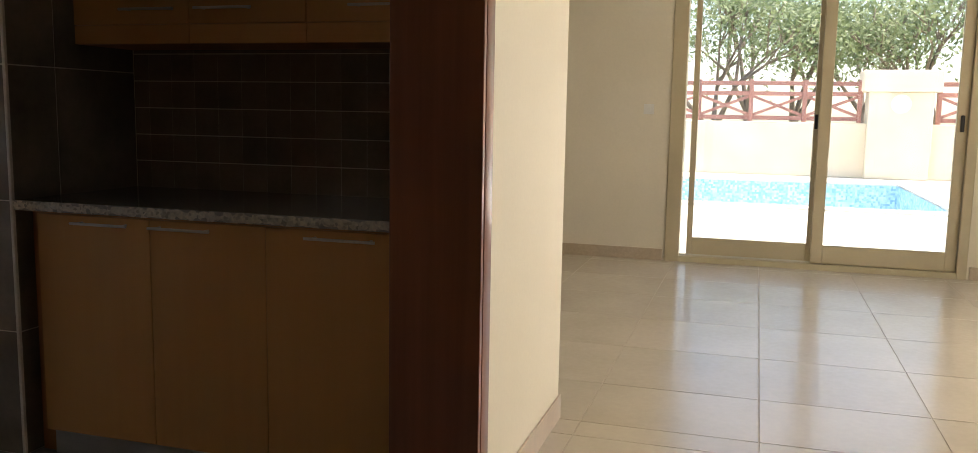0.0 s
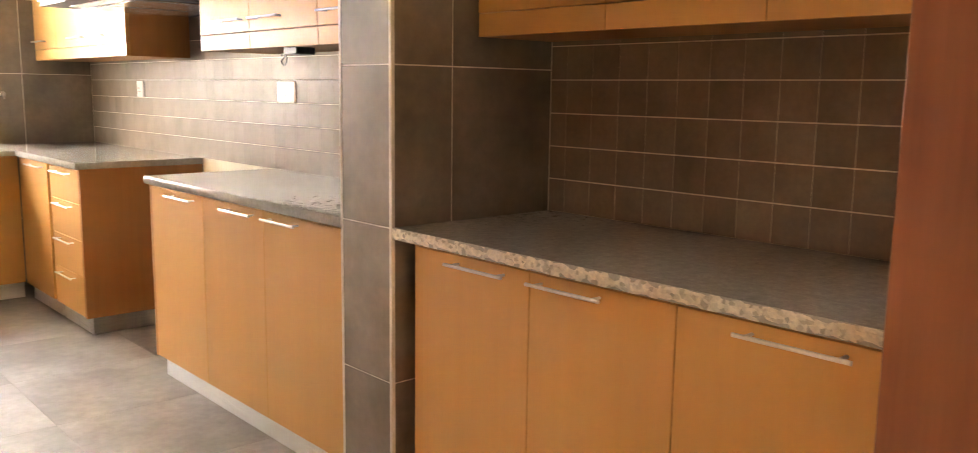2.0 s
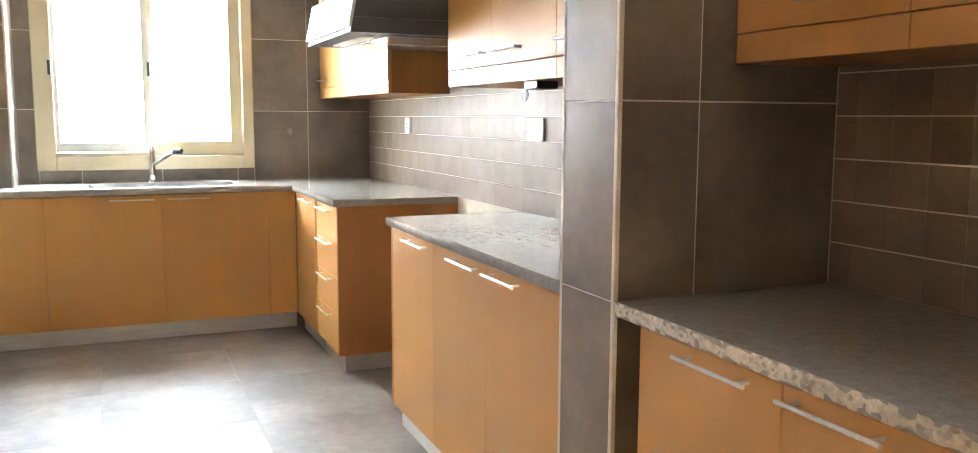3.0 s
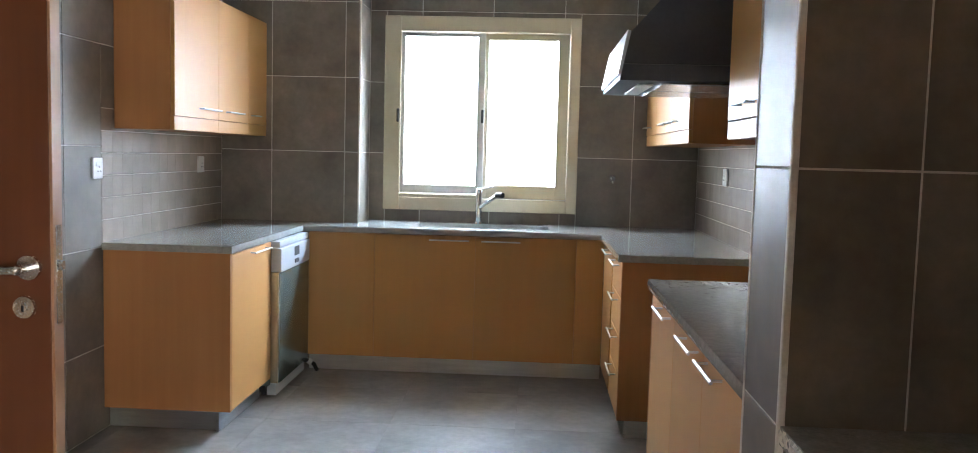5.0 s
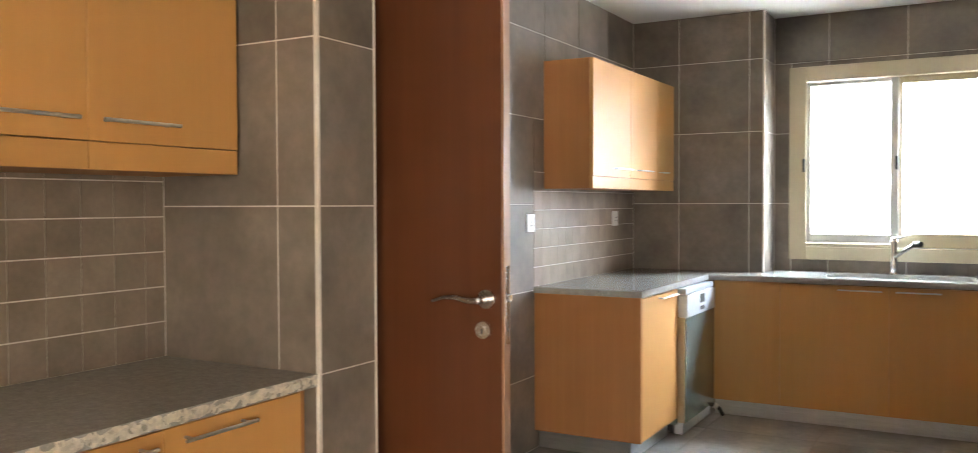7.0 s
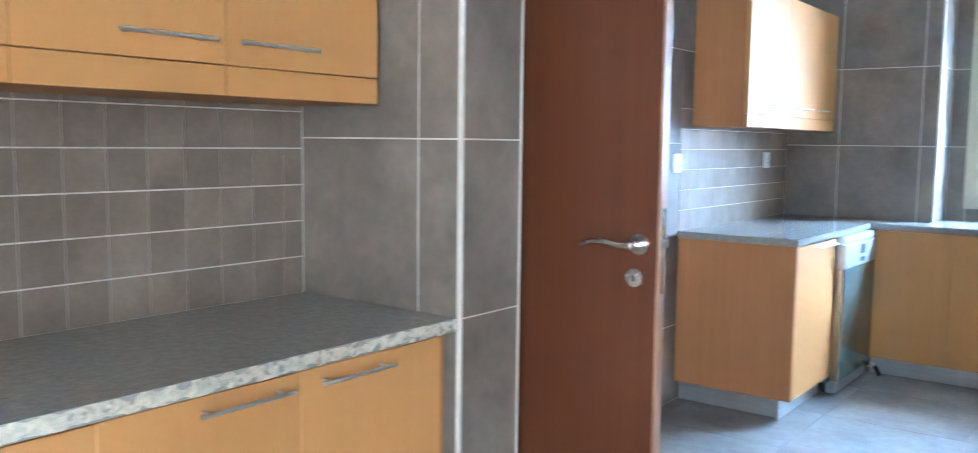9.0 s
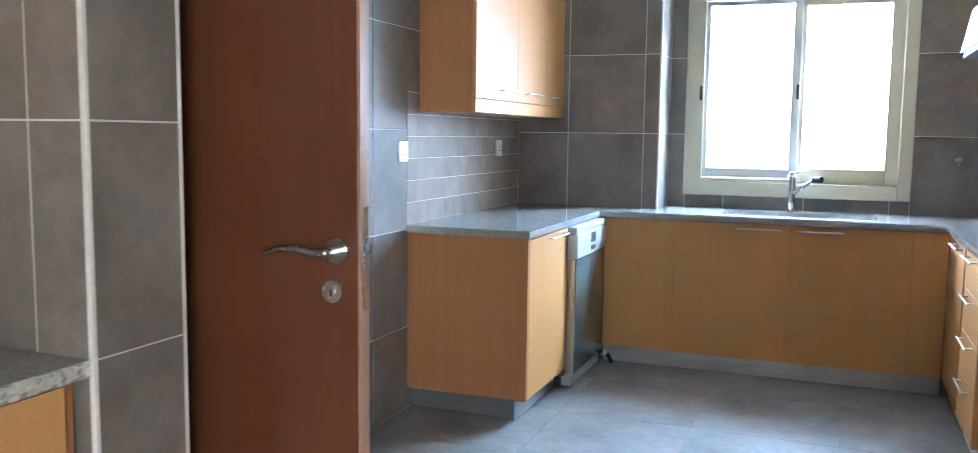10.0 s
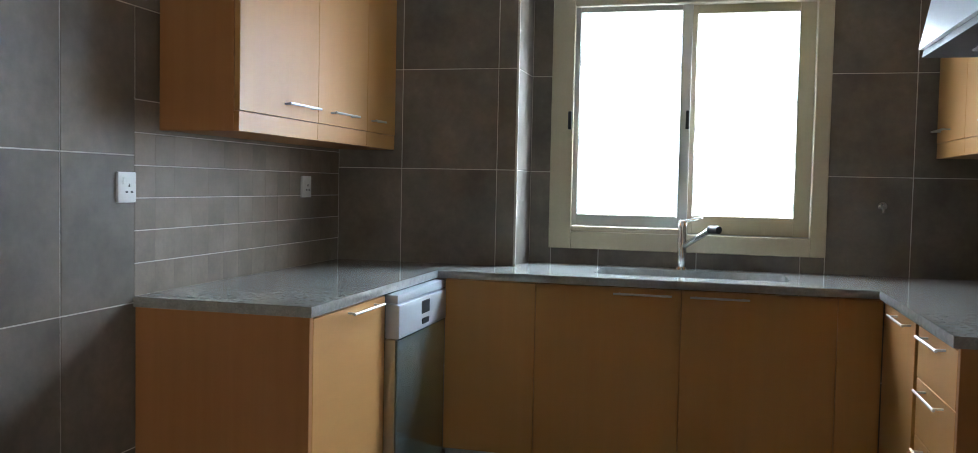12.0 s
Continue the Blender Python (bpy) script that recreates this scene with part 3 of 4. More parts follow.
def wall_unit(side, u0, u1, v, fronts, label, group="", z0=1.413, z1=2.09, back=0.003, show=(True, True)):
    """Wall cabinet with doors above a valance set back a little; fronts: (u0, u1, handle u0, handle u1)."""
    c = thing("wall_cabinet", wpt(side, (u0 + u1) / 2, v / 2, z0), label, "cabinet", group)
    vb = v - FRONT - 0.002
    zb = z0 + 0.064
    t = 0.018
    part("side_panel", wbox(B(), side, u0 + 0.0006, u0 + t, back, vb, z0, z1, 0.0008), "shaded_carcass", c)
    part("side_panel", wbox(B(), side, u1 - t, u1 - 0.0006, back, vb, z0, z1, 0.0008), "shaded_carcass", c)
    part("bottom_panel", wbox(B(), side, u0 + t, u1 - t, back, vb, z0 + 0.001, z0 + 0.001 + t), "shaded_carcass", c)
    part("top_panel", wbox(B(), side, u0 + t, u1 - t, back, vb, z1 - t, z1), "shaded_carcass", c)
    part("back_panel", wbox(B(), side, u0 + t, u1 - t, back, back + 0.01, zb + t, z1 - t), "shaded_carcass", c)
    for f0, f1, h0, h1 in fronts:
        part("valance", wbox(B(), side, f0 + 0.0008, f1 - 0.0008, vb + 0.0005, v - 0.002, z0, zb - 0.002, 0.001), "beech_y", c, "beech light valance")
        d = part("door", wbox(B(), side, f0 + 0.0010, f1 - 0.0010, v - FRONT, v, zb, z1 - 0.001, 0.0014), "beech", c)
        if h0 is not None:
            bar_handle(d, side, h0, h1, v, zb + 0.047)
    return c


zl, zh, hz = KICK + 0.004, TOP - 0.008, 0.838
GB = "beech base cabinets"
GW = "beech wall cabinets"
# sink run under the window
base_unit("N", 0.470, 0.859, 0.586, [(0.470, 0.859, zl, zh, None, None, 0)], "beech corner base cabinet beside the dishwasher", GB)
base_unit("N", 0.859, 2.027, 0.586, [(0.859, 1.446, zl, zh, 1.180, 1.410, hz), (1.446, 2.027, zl, zh, 1.480, 1.705, hz)],
          "beech two-door base cabinet under the steel sink", GB, z_top=0.700)
base_unit("N", 2.027, 2.186, 0.586, [(2.027, 2.186, zl, zh, None, None, 0)], "narrow beech corner filler cabinet", GB)
# side run with the dishwasher
c = base_unit("W", 4.672, 5.252, 0.585, [(4.672, 5.250, 0.147, zh, 4.905, 5.170, 0.842)], "beech one-door base cabinet beside the dishwasher", GB, low=0.145, kick_back=0.06, veneer="beech_y")
end_panel(c, "W", 4.648, 4.671, 0.585, 0.145)
plinth_return(c, "W", 4.70, 0.560, 0.145)
# drawers beside the cooker gap
dz = [zl, 0.340, 0.518, 0.697, zh]
c = base_unit("E", 4.826, 5.275, 0.615, [(4.826, 5.275, dz[i], dz[i + 1] - 0.003, 4.925, 5.175, dz[i + 1] - 0.024) for i in range(4)],
              "beech four-drawer base cabinet beside the cooker gap", GB)
end_panel(c, "E", 4.803, 4.825, 0.615)
plinth_return(c, "E", 4.84, 0.615)
solo("filler_panel", wbox(B(), "E", 5.2755, 5.3195, 0.10, 0.585, KICK, TOP - 0.002, 0.001), "shaded_carcass", "recessed beech filler between drawers and corner cabinet", "panel")
base_unit("E", 5.320, 5.835, 0.615, [(5.320, 5.835, zl, zh, 5.365, 5.62, hz)], "beech one-door base cabinet in the corner", GB, kick_ends=(0, 0.0))
# between pier and cooker gap
c = base_unit("E", 3.523, 4.010, 0.580, [(3.523, 4.010, zl, zh, 3.575, 3.805, hz)], "beech one-door base cabinet beside the cooker gap", GB)
end_panel(c, "E", 4.011, 4.030, 0.580)
plinth_return(c, "E", 3.985, 0.580)
base_unit("E", 2.552, 3.523, 0.580, [(3.053, 3.523, zl, zh, 3.100, 3.320, hz), (2.552, 3.053, zl, zh, 2.805, 3.020, hz)],
          "beech two-door base cabinet against the tiled pier", GB)
# alcove by the opening, east side
base_unit("E", 0.968, 2.225, 0.580, [(1.797, 2.225, zl, zh, 1.860, 2.068, hz), (1.393, 1.797, zl, zh, 1.565, 1.780, hz), (0.968, 1.393, zl, zh, 1.03, 1.25, hz)],
          "beech three-door base cabinet in the tiled alcove", GB)
solo("filler_panel", wbox(B(), "E", 2.226, 2.290, 0.10, 0.530, ZF, TOP - 0.002, 0.001), "shaded_carcass", "recessed beech filler beside the pier, in the shaded carcass colour", "panel")
# alcove by the opening, west side
base_unit("W", 0.968, 2.236, 0.548, [(1.810, 2.236, zl, zh, 1.845, 2.055, 0.832), (1.385, 1.810, zl, zh, 1.562, 1.772, 0.832), (0.968, 1.385, zl, zh, 1.02, 1.24, 0.832)],
          "beech three-door base cabinet in the tiled alcove", GB)
solo("filler_panel", wbox(B(), "W", 2.237, 2.268, 0.10, 0.530, ZF, TOP - 0.002, 0.001), "shaded_carcass", "recessed pale filler beside the pier", "panel")

# wall cabinets
wall_unit("W", 4.765, 6.120, 0.285, [(4.765, 5.320, 5.040, 5.280), (5.320, 5.790, 5.410, 5.640), (5.790, 6.120, 5.815, 5.930)],
          "beech three-door wall cabinet above the side counter", GW)
wall_unit("E", 4.900, 6.440, 0.330, [(4.900, 5.450, 5.180, 5.420), (5.450, 6.010, 5.490, 5.720), (6.010, 6.440, 6.200, 6.400)],
          "beech wall cabinet in the corner beside the hood", GW)
wall_unit("E", 2.552, 4.010, 0.345, [(3.575, 4.010, 3.61, 3.83), (3.080, 3.575, 3.31, 3.53), (2.552, 3.080, 2.82, 3.04)],
          "beech wall cabinet between the hood and the pier", GW)
wall_unit("E", 0.968, 2.290, 0.310, [(1.83, 2.290, 1.87, 2.08), (1.40, 1.83, 1.58, 1.79), (0.968, 1.40, 1.02, 1.24)],
          "beech wall cabinet in the tiled alcove", GW)
wall_unit("W", 0.968, 2.250, 0.325, [(1.805, 2.250, 1.825, 2.035), (1.370, 1.805, 1.555, 1.765), (0.968, 1.370, 1.10, 1.31)],
          "beech wall cabinet in the tiled alcove", GW)


# ---------------------------------------------------------------- worktops
def rough_edge(bm, side, u0, u1, v, z0, z1, chips=0.0015, step=0.012):
    """A chipped granite edge: a strip of small uneven facets."""
    n = max(2, int(abs(u1 - u0) / step))
    rows = []
    for k in range(5):
        z = z0 + (z1 - z0) * k / 4
        row = []
        for i in range(n + 1):
            u = u0 + (u1 - u0) * i / n
            dv = chips * noise.noise(Vector((u * 42, z * 70, 3.1))) - (0.003 if k in (0, 4) else 0)
            row.append(bm.verts.new(wpt(side, u, v + dv, z)))
        rows.append(row)
    for a, b in zip(rows, rows[1:]):
        for i in range(n):
            bm.faces.new((a[i], a[i + 1], b[i + 1], b[i]))
    return bm


def worktop(label, base):
    return thing("worktop", base, label, "worktop")


ZT = 0.900
w = worktop("grey speckled granite worktop running round three kitchen walls", (1.4, 6.1, TOP))
HX0, HX1, HY0, HY1 = 1.075, 1.865, 5.985, 6.315


def rounded(x0, x1, y0, y1, rad, seg=6):
    """Corner by corner round a rectangle, from its near left corner on."""
    pts = []
    for cx, cy, a0 in ((x0 + rad, y0 + rad, 180), (x1 - rad, y0 + rad, 270), (x1 - rad, y1 - rad, 0), (x0 + rad, y1 - rad, 90)):
        pts.append([(cx + rad * math.cos(radians(a0 + 90 * k / seg)), cy + rad * math.sin(radians(a0 + 90 * k / seg))) for k in range(seg + 1)])
    return pts


def slab_with_hole(x0, x1, y0, y1):
    """A slab with an opening for the bowl, its corners rounded."""
    b = B()
    corners = rounded(HX0, HX1, HY0, HY1, 0.055)
    outer = [(x0, y0), (x1, y0), (x1, y1), (x0, y1)]
    ring = [p for c in corners for p in c]
    for z in (TOP, ZT):
        o = [b.verts.new((*p, z)) for p in outer]
        c = [[b.verts.new((*p, z)) for p in cc] for cc in corners]
        for k in range(4):
            for p, q in zip(c[k], c[k][1:]):
                b.faces.new((o[k], p, q))
            b.faces.new((o[k], c[k][-1], c[(k + 1) % 4][0], o[(k + 1) % 4]))
    for loop in (outer, ring):
        lo = [b.verts.new((*p, TOP)) for p in loop]
        hi = [b.verts.new((*p, ZT)) for p in loop]
        for k in range(len(loop)):
            m = (k + 1) % len(loop)
            b.faces.new((lo[k], lo[m], hi[m], hi[k]))
    bmesh.ops.remove_doubles(b, verts=b.verts, dist=0.0001)
    return b


part("slab", box(B(), LW + 0.002, 0.444, 4.640, CY - 0.002, TOP, ZT), "granite", w)
part("slab", slab_with_hole(0.4445, 2.1655, 5.832, WW - 0.002), "granite", w)
part("slab", box(B(), 2.166, RW - 0.002, 4.797, WW - 0.002, TOP, ZT), "granite", w)
for args in (("W", 4.640, 5.829, 0.596), ("E", 4.797, 5.829, 0.636)):
    part("edge", rough_edge(B(), *args, TOP, ZT - 0.0005), "granite", w, "honed granite edge")
part("edge", rough_edge(B(), "N", 0.447, 2.163, 0.616, TOP, ZT - 0.0005), "granite", w, "honed granite edge")
w = worktop("grey speckled granite worktop ending at the tiled pier", (2.5, 3.3, TOP))
part("slab", box(B(), PXR + 0.003, RW - 0.002, QY1 + 0.002, 4.041, TOP, ZT), "granite", w)
part("edge", rough_edge(B(), "E", QY1 + 0.002, 4.041, 0.599, TOP, ZT - 0.0005), "granite", w, "honed granite edge")
w = worktop("grey granite worktop with a rough pale edge in the alcove", (2.5, 1.6, TOP))
part("slab", box(B(), PXR + 0.003, RW - 0.002, DY1 + 0.018, QY0 - 0.002, TOP, ZT), "granite", w)
part("edge", rough_edge(B(), "E", DY1 + 0.018, QY0 - 0.002, 0.599, TOP, ZT - 0.0005, 0.006), "granite_edge", w, "rough pale granite edge")
w = worktop("grey granite worktop with a rough pale edge in the alcove", (0.1, 1.6, TOP))
part("slab", box(B(), LW + 0.002, 0.415, DY1 + 0.018, PY0 - 0.002, TOP, ZT), "granite", w)
part("edge", rough_edge(B(), "W", DY1 + 0.018, PY0 - 0.002, 0.567, TOP, ZT - 0.0005, 0.006), "granite_edge", w, "rough pale granite edge")


# ---------------------------------------------------------------- sink and tap
def sink():
    s = thing("sink", (1.47, 6.15, 0.72), "stainless steel undermounted kitchen sink with two bowls", "sink")
    z0, z1 = 0.715, TOP - 0.0005
    for x0, x1 in ((HX0 + 0.004, 1.500), (1.520, HX1 - 0.004)):
        b = B()
        loops = []
        for z, inset, rad in ((z1, -0.012, 0.060), (z1, 0.0, 0.055), (z0 + 0.03, 0.006, 0.050), (z0, 0.036, 0.030)):
            pts = [p for c in rounded(x0 + inset, x1 - inset, HY0 + 0.004 + inset, HY1 - 0.004 - inset, rad) for p in c]
            loops.append([b.verts.new((*p, z)) for p in pts])
        for lo, hi in zip(loops, loops[1:]):
            for k in range(len(lo)):
                m = (k + 1) % len(lo)
                b.faces.new((lo[k], lo[m], hi[m], hi[k]))
        b.faces.new(loops[-1])
        bowl = part("bowl", b, "steel", s)
        xm = (x0 + x1) / 2
        part("drain", rod(B(), (xm, 6.15, z0), (xm, 6.15, z0 + 0.004), 0.04, seg=24), "chrome", bowl)
    part("divider", box(B(), 1.496, 1.524, HY0 + 0.02, HY1 - 0.02, z1 - 0.030, z1 - 0.004, 0.004), "steel", s)


def tap():
    t = thing("tap", (1.425, 6.375, ZT), "chrome mixer tap with an angled pull-out spout", "tap")
    x, y = 1.425, 6.375
    b = B()
    rod(b, (x, y, ZT), (x, y, ZT + 0.012), 0.029, 0.026, seg=24)
    rod(b, (x, y, ZT + 0.012), (x, y, ZT + 0.195), 0.021, 0.022, seg=24)
    rod(b, (x, y, ZT + 0.195), (x, y, ZT + 0.212), 0.022, 0.017, seg=24)
    part("body", b, "chrome", t)
    s = B()
    rod(s, (x + 0.008, y - 0.010, ZT + 0.105), (x + 0.125, y - 0.150, ZT + 0.190), 0.0125, 0.0135, seg=18)
    ball(s, (x + 0.125, y - 0.150, ZT + 0.190), 0.0145, 14)
    sp = part("spout", s, "chrome", t)
    part("spray_head", rod(B(), (x + 0.120, y - 0.144, ZT + 0.189), (x + 0.157, y - 0.190, ZT + 0.190), 0.0175, 0.0165, seg=18), "black", sp, "dark spray head")
    lv = B()
    rod(lv, (x - 0.005, y, ZT + 0.212), (x + 0.085, y - 0.035, ZT + 0.236), 0.008, 0.005, seg=12)
    ball(lv, (x - 0.004, y, ZT + 0.212), 0.0125, 12)
    part("lever", lv, "chrome", t)


sink()
tap()


# ---------------------------------------------------------------- dishwasher
def dishwasher():
    d = thing("dishwasher", (0.15, 5.55, ZF), "silver freestanding dishwasher with a brushed steel door", "dishwasher")
    y0, y1, xb, xf = 5.262, 5.826, LW + 0.03, 0.430
    part("body", box(B(), xb, xf - 0.002, y0 + 0.004, y1 - 0.004, 0.10, 0.862, 0.002), "appliance", d)
    door = part("door", box(B(), xf, xf + 0.040, y0, y1, 0.118, 0.700, 0.003, 2), "door_liner", d, "metal door edge coloured with the beech's golden reflection")
    part("front_skin", box(B(), xf + 0.0402, xf + 0.050, y0 + 0.001, y1 - 0.001, 0.122, 0.699, 0.004, 2), "appliance", door, "greenish brushed steel front")
    pan = B()
    box(pan, xf, xf + 0.056, y0, y1, 0.702, 0.826, 0.008, 2)
    cp = part("control_panel", pan, "silver", d, "pale silver control panel")
    part("lip", box(B(), xf, xf + 0.048, y0 + 0.002, y1 - 0.002, 0.830, 0.862, 0.005, 2), "silver", d)
    part("display", box(B(), xf + 0.0555, xf + 0.0572, 5.505, 5.600, 0.762, 0.812, 0.001), "black", cp, "black display window")
    part("grip", box(B(), xf + 0.0555, xf + 0.0590, 5.510, 5.590, 0.722, 0.744, 0.003), "black", cp, "dark recessed grip")
    part("kick_plate", box(B(), xf - 0.02, xf + 0.030, y0 + 0.004, y1 - 0.004, 0.052, 0.115, 0.004), "silver", d)
    for y in (y0 + 0.05, y1 - 0.05):
        f = B()
        rod(f, (xf - 0.045, y, ZF), (xf - 0.045, y, ZF + 0.025), 0.018, 0.014, seg=14)
        rod(f, (xf - 0.045, y, ZF + 0.025), (xf - 0.045, y, 0.105), 0.006, seg=10)
        part("foot", f, "black", d, "black screw foot")
    part("base", box(B(), xb, xf - 0.03, y0 + 0.01, y1 - 0.01, ZF + 0.02, 0.10), "black", d)


dishwasher()


def drain_hose():
    h = thing("drain_hose", (0.50, 5.80, ZF), "grey drain hose end with a white collar on the floor", "hose")
    pts = [(0.462, 5.790, 0.118), (0.492, 5.803, 0.112), (0.520, 5.812, 0.092), (0.535, 5.818, ZF + 0.014)]
    t = B()
    for p, q in zip(pts, pts[1:]):
        rod(t, p, q, 0.012, seg=12)
        ball(t, q, 0.0122, 12)
    part("tube", t, "black", h)
    part("collar", rod(B(), (0.487, 5.801, 0.1135), (0.507, 5.808, 0.1020), 0.017, seg=16), "white_plastic", h, "white plastic collar")


drain_hose()


# ---------------------------------------------------------------- cooker hood
def cooker_hood():
    h = thing("cooker_hood", (2.5, 4.45, 1.61), "dark cooker hood with a slanted bright steel front", "cooker hood")
    y0, y1 = 4.06, 4.86
    def prism(prof, a0, a1):
        f = B()
        for y in (a0, a1):
            for x, z in prof:
                f.verts.new((x, y, z))
        f.verts.ensure_lookup_table()
        n = len(prof)
        f.faces.new(f.verts[:n])
        f.faces.new(f.verts[n:])
        for i in range(n):
            j = (i + 1) % n
            f.faces.new((f.verts[i], f.verts[j], f.verts[n + j], f.verts[n + i]))
        return f

    wall = RW - 0.003
    part("canopy", prism([(wall, 1.619), (2.074, 1.619), (2.085, 1.676), (wall, 1.676)], y0, y1), "dark_metal", h)
    part("hopper", prism([(wall, 1.679), (2.0865, 1.679), (2.107, 1.790), (2.470, 2.200), (wall, 2.200)], y0 + 0.002, y1 - 0.002), "dark_metal", h)
    part("chimney", box(B(), 2.475, wall, y0 + 0.2, y1 - 0.2, 2.2005, ZC - 0.001, 0.002), "dark_metal", h)
    part("front", prism([(2.066, 1.640), (2.0780, 1.640), (2.1090, 1.795), (2.097, 1.799)], y0 - 0.004, y1 + 0.004), "silver", h, "bright silver front")
    for i in range(2):
        a = y0 + 0.06 + i * 0.35
        g = box(B(), 2.24, 2.72, a, a + 0.32, 1.61, 1.6185, 0.002)
        part("grease_filter", g, "steel", h, "steel grease filter")
    part("lamp_cover", box(B(), 2.155, 2.215, y0 + 0.15, y1 - 0.15, 1.612, 1.6185, 0.002), "white_plastic", h, "white lamp cover")


cooker_hood()


# ---------------------------------------------------------------- sockets and small fittings
def socket(side, u, z, width, name="socket", label="white plastic wall socket", rocker=True):
    s = thing(name, wpt(side, u, 0.0, z), label, "socket", "white wall sockets")
    pl = part("plate", wbox(B(), side, u - width / 2, u + width / 2, 0.0005, 0.011, z - 0.046, z + 0.046, 0.004, 2), "white_plastic", s)
    part("rocker", wbox(B(), side, u - 0.012 - width * 0.15, u + 0.004 - width * 0.15, 0.0112, 0.0145, z + 0.008, z + 0.030, 0.002), "white_plastic", pl)
    for du, dzz, a, bb in ((0, 0.006, 0.003, 0.005), (-0.012, -0.014, 0.005, 0.003), (0.012, -0.014, 0.005, 0.003)):
        part("slot", wbox(B(), side, u + du + width * 0.1 - a, u + du + width * 0.1 + a, 0.0108, 0.0118, z + dzz - bb, z + dzz + bb), "black", pl)


socket("W", 4.600, 1.233, 0.083)
socket("W", 5.790, 1.238, 0.085)
socket("E", 3.905, 1.246, 0.150, label="white double wall socket above the worktop")
socket("E", 5.595, 1.248, 0.090)


def pipe_cap():
    t = thing("pipe_outlet", (2.268, WW, 1.205), "small chrome pipe outlet on the tiled wall", "pipe outlet")
    b = B()
    rod(b, (2.268, WW - 0.0005, 1.205), (2.268, WW - 0.006, 1.205), 0.022, 0.019, seg=20)
    part("rose", b, "chrome", t)
    c = B()
    rod(c, (2.268, WW - 0.006, 1.205), (2.268, WW - 0.045, 1.205), 0.013, 0.011, seg=16)
    rod(c, (2.268, WW - 0.034, 1.205), (2.268, WW - 0.034, 1.176), 0.009, seg=12)
    part("cap", c, "chrome", t)


pipe_cap()


def hook():
    t = thing("wall_hook", (LW, 3.772, 1.6880), "small red wall hook stuck on the tiles", "hook")
    part("plate", box(B(), LW + 0.0005, LW + 0.006, 3.752, 3.792, 1.6530, 1.7230, 0.002), "red", t)
    h = B()
    pts = [(0.006, 1.7130), (0.022, 1.7060), (0.030, 1.6830), (0.026, 1.6600), (0.040, 1.6500), (0.055, 1.6680)]
    for (a, z), (b_, z2) in zip(pts, pts[1:]):
        rod(h, (LW + a, 3.772, z), (LW + b_, 3.772, z2), 0.005, seg=10)
        ball(h, (LW + b_, 3.772, z2), 0.0052, 8)
    part("arm", h, "red", t)


hook()


def lamp_transformer():
    t = thing("under_cabinet_fitting", (2.55, 3.36, 1.40), "dark under-cabinet fitting with a loose wire loop", "fitting")
    part("case", box(B(), 2.50, 2.58, 3.30, 3.40, 1.388, 1.4228, 0.004), "black", t)
    wv = B()
    last = None
    for i in range(15):
        a = math.pi * (0.1 + 1.7 * i / 14)
        p = (2.52, 3.43 + 0.022 * math.cos(a), 1.372 - 0.022 * math.sin(a))
        if last:
            rod(wv, last, p, 0.0025, seg=6)
        last = p
    rod(wv, (2.52, 3.40, 1.395), (2.52, 3.452, 1.365), 0.0025, seg=6)
    part("wire", wv, "black", t)


lamp_transformer()


def switch_plate():
    t = thing("light_switch", (SX, 0.86, 1.25), "white wall switch beside the sliding door", "switch")
    p = part("plate", box(B(), SX - 0.010, SX - 0.0005, 0.82, 0.90, 1.21, 1.29, 0.003, 2), "white_plastic", t)
    part("rocker", box(B(), SX - 0.014, SX - 0.0102, 0.845, 0.875, 1.23, 1.27, 0.002), "white_plastic", p)


switch_plate()

# ---------------------------------------------------------------- outdoors
def glow(name, color, strength):
    m, nt, b = nodes_of(name)
    b.inputs["Base Color"].default_value = (*color, 1)
    b.inputs["Emission Color"].default_value = (*color, 1)
    b.inputs["Emission Strength"].default_value = strength
    return m


M["bright_sky"] = glow("bright_sky", (0.82, 0.91, 1.0), 2.9)
structure("backdrop", box(B(), -6, 9, 10.0, 10.05, -1.79, 7.5), "bright_sky", "bright white sky beyond the kitchen window", "backdrop")
structure("ground", box(B(), -300, 700, -500, 500, -1.9, -1.8), "grass", "dry grass ground reaching the horizon", "ground")
PX0, PX1, PYR, PYL = 12.9, 17.9, -2.55, 7.0
bm = B()
for x0, x1, y0, y1 in ((SX + 0.2, PX0, -14, 16), (PX1, 20.3, -14, 16), (PX0, PX1, -14, PYR), (PX0, PX1, PYL, 16)):
    box(bm, x0, x1, y0, y1, -1.8, -0.05)
terrace = structure("terrace", bm, "paving", "sunlit pale paved pool terrace", "terrace")
structure("pool_floor", box(B(), PX0, PX1, PYR, PYL, -1.79, -1.5), "water", "blue tiled swimming pool floor", "pool")
structure("water", box(B(), PX0 + 0.011, PX1 - 0.011, PYR + 0.011, PYL - 0.011, -0.90, -0.80), "water", "bright turquoise pool water", "water")
bm = B()
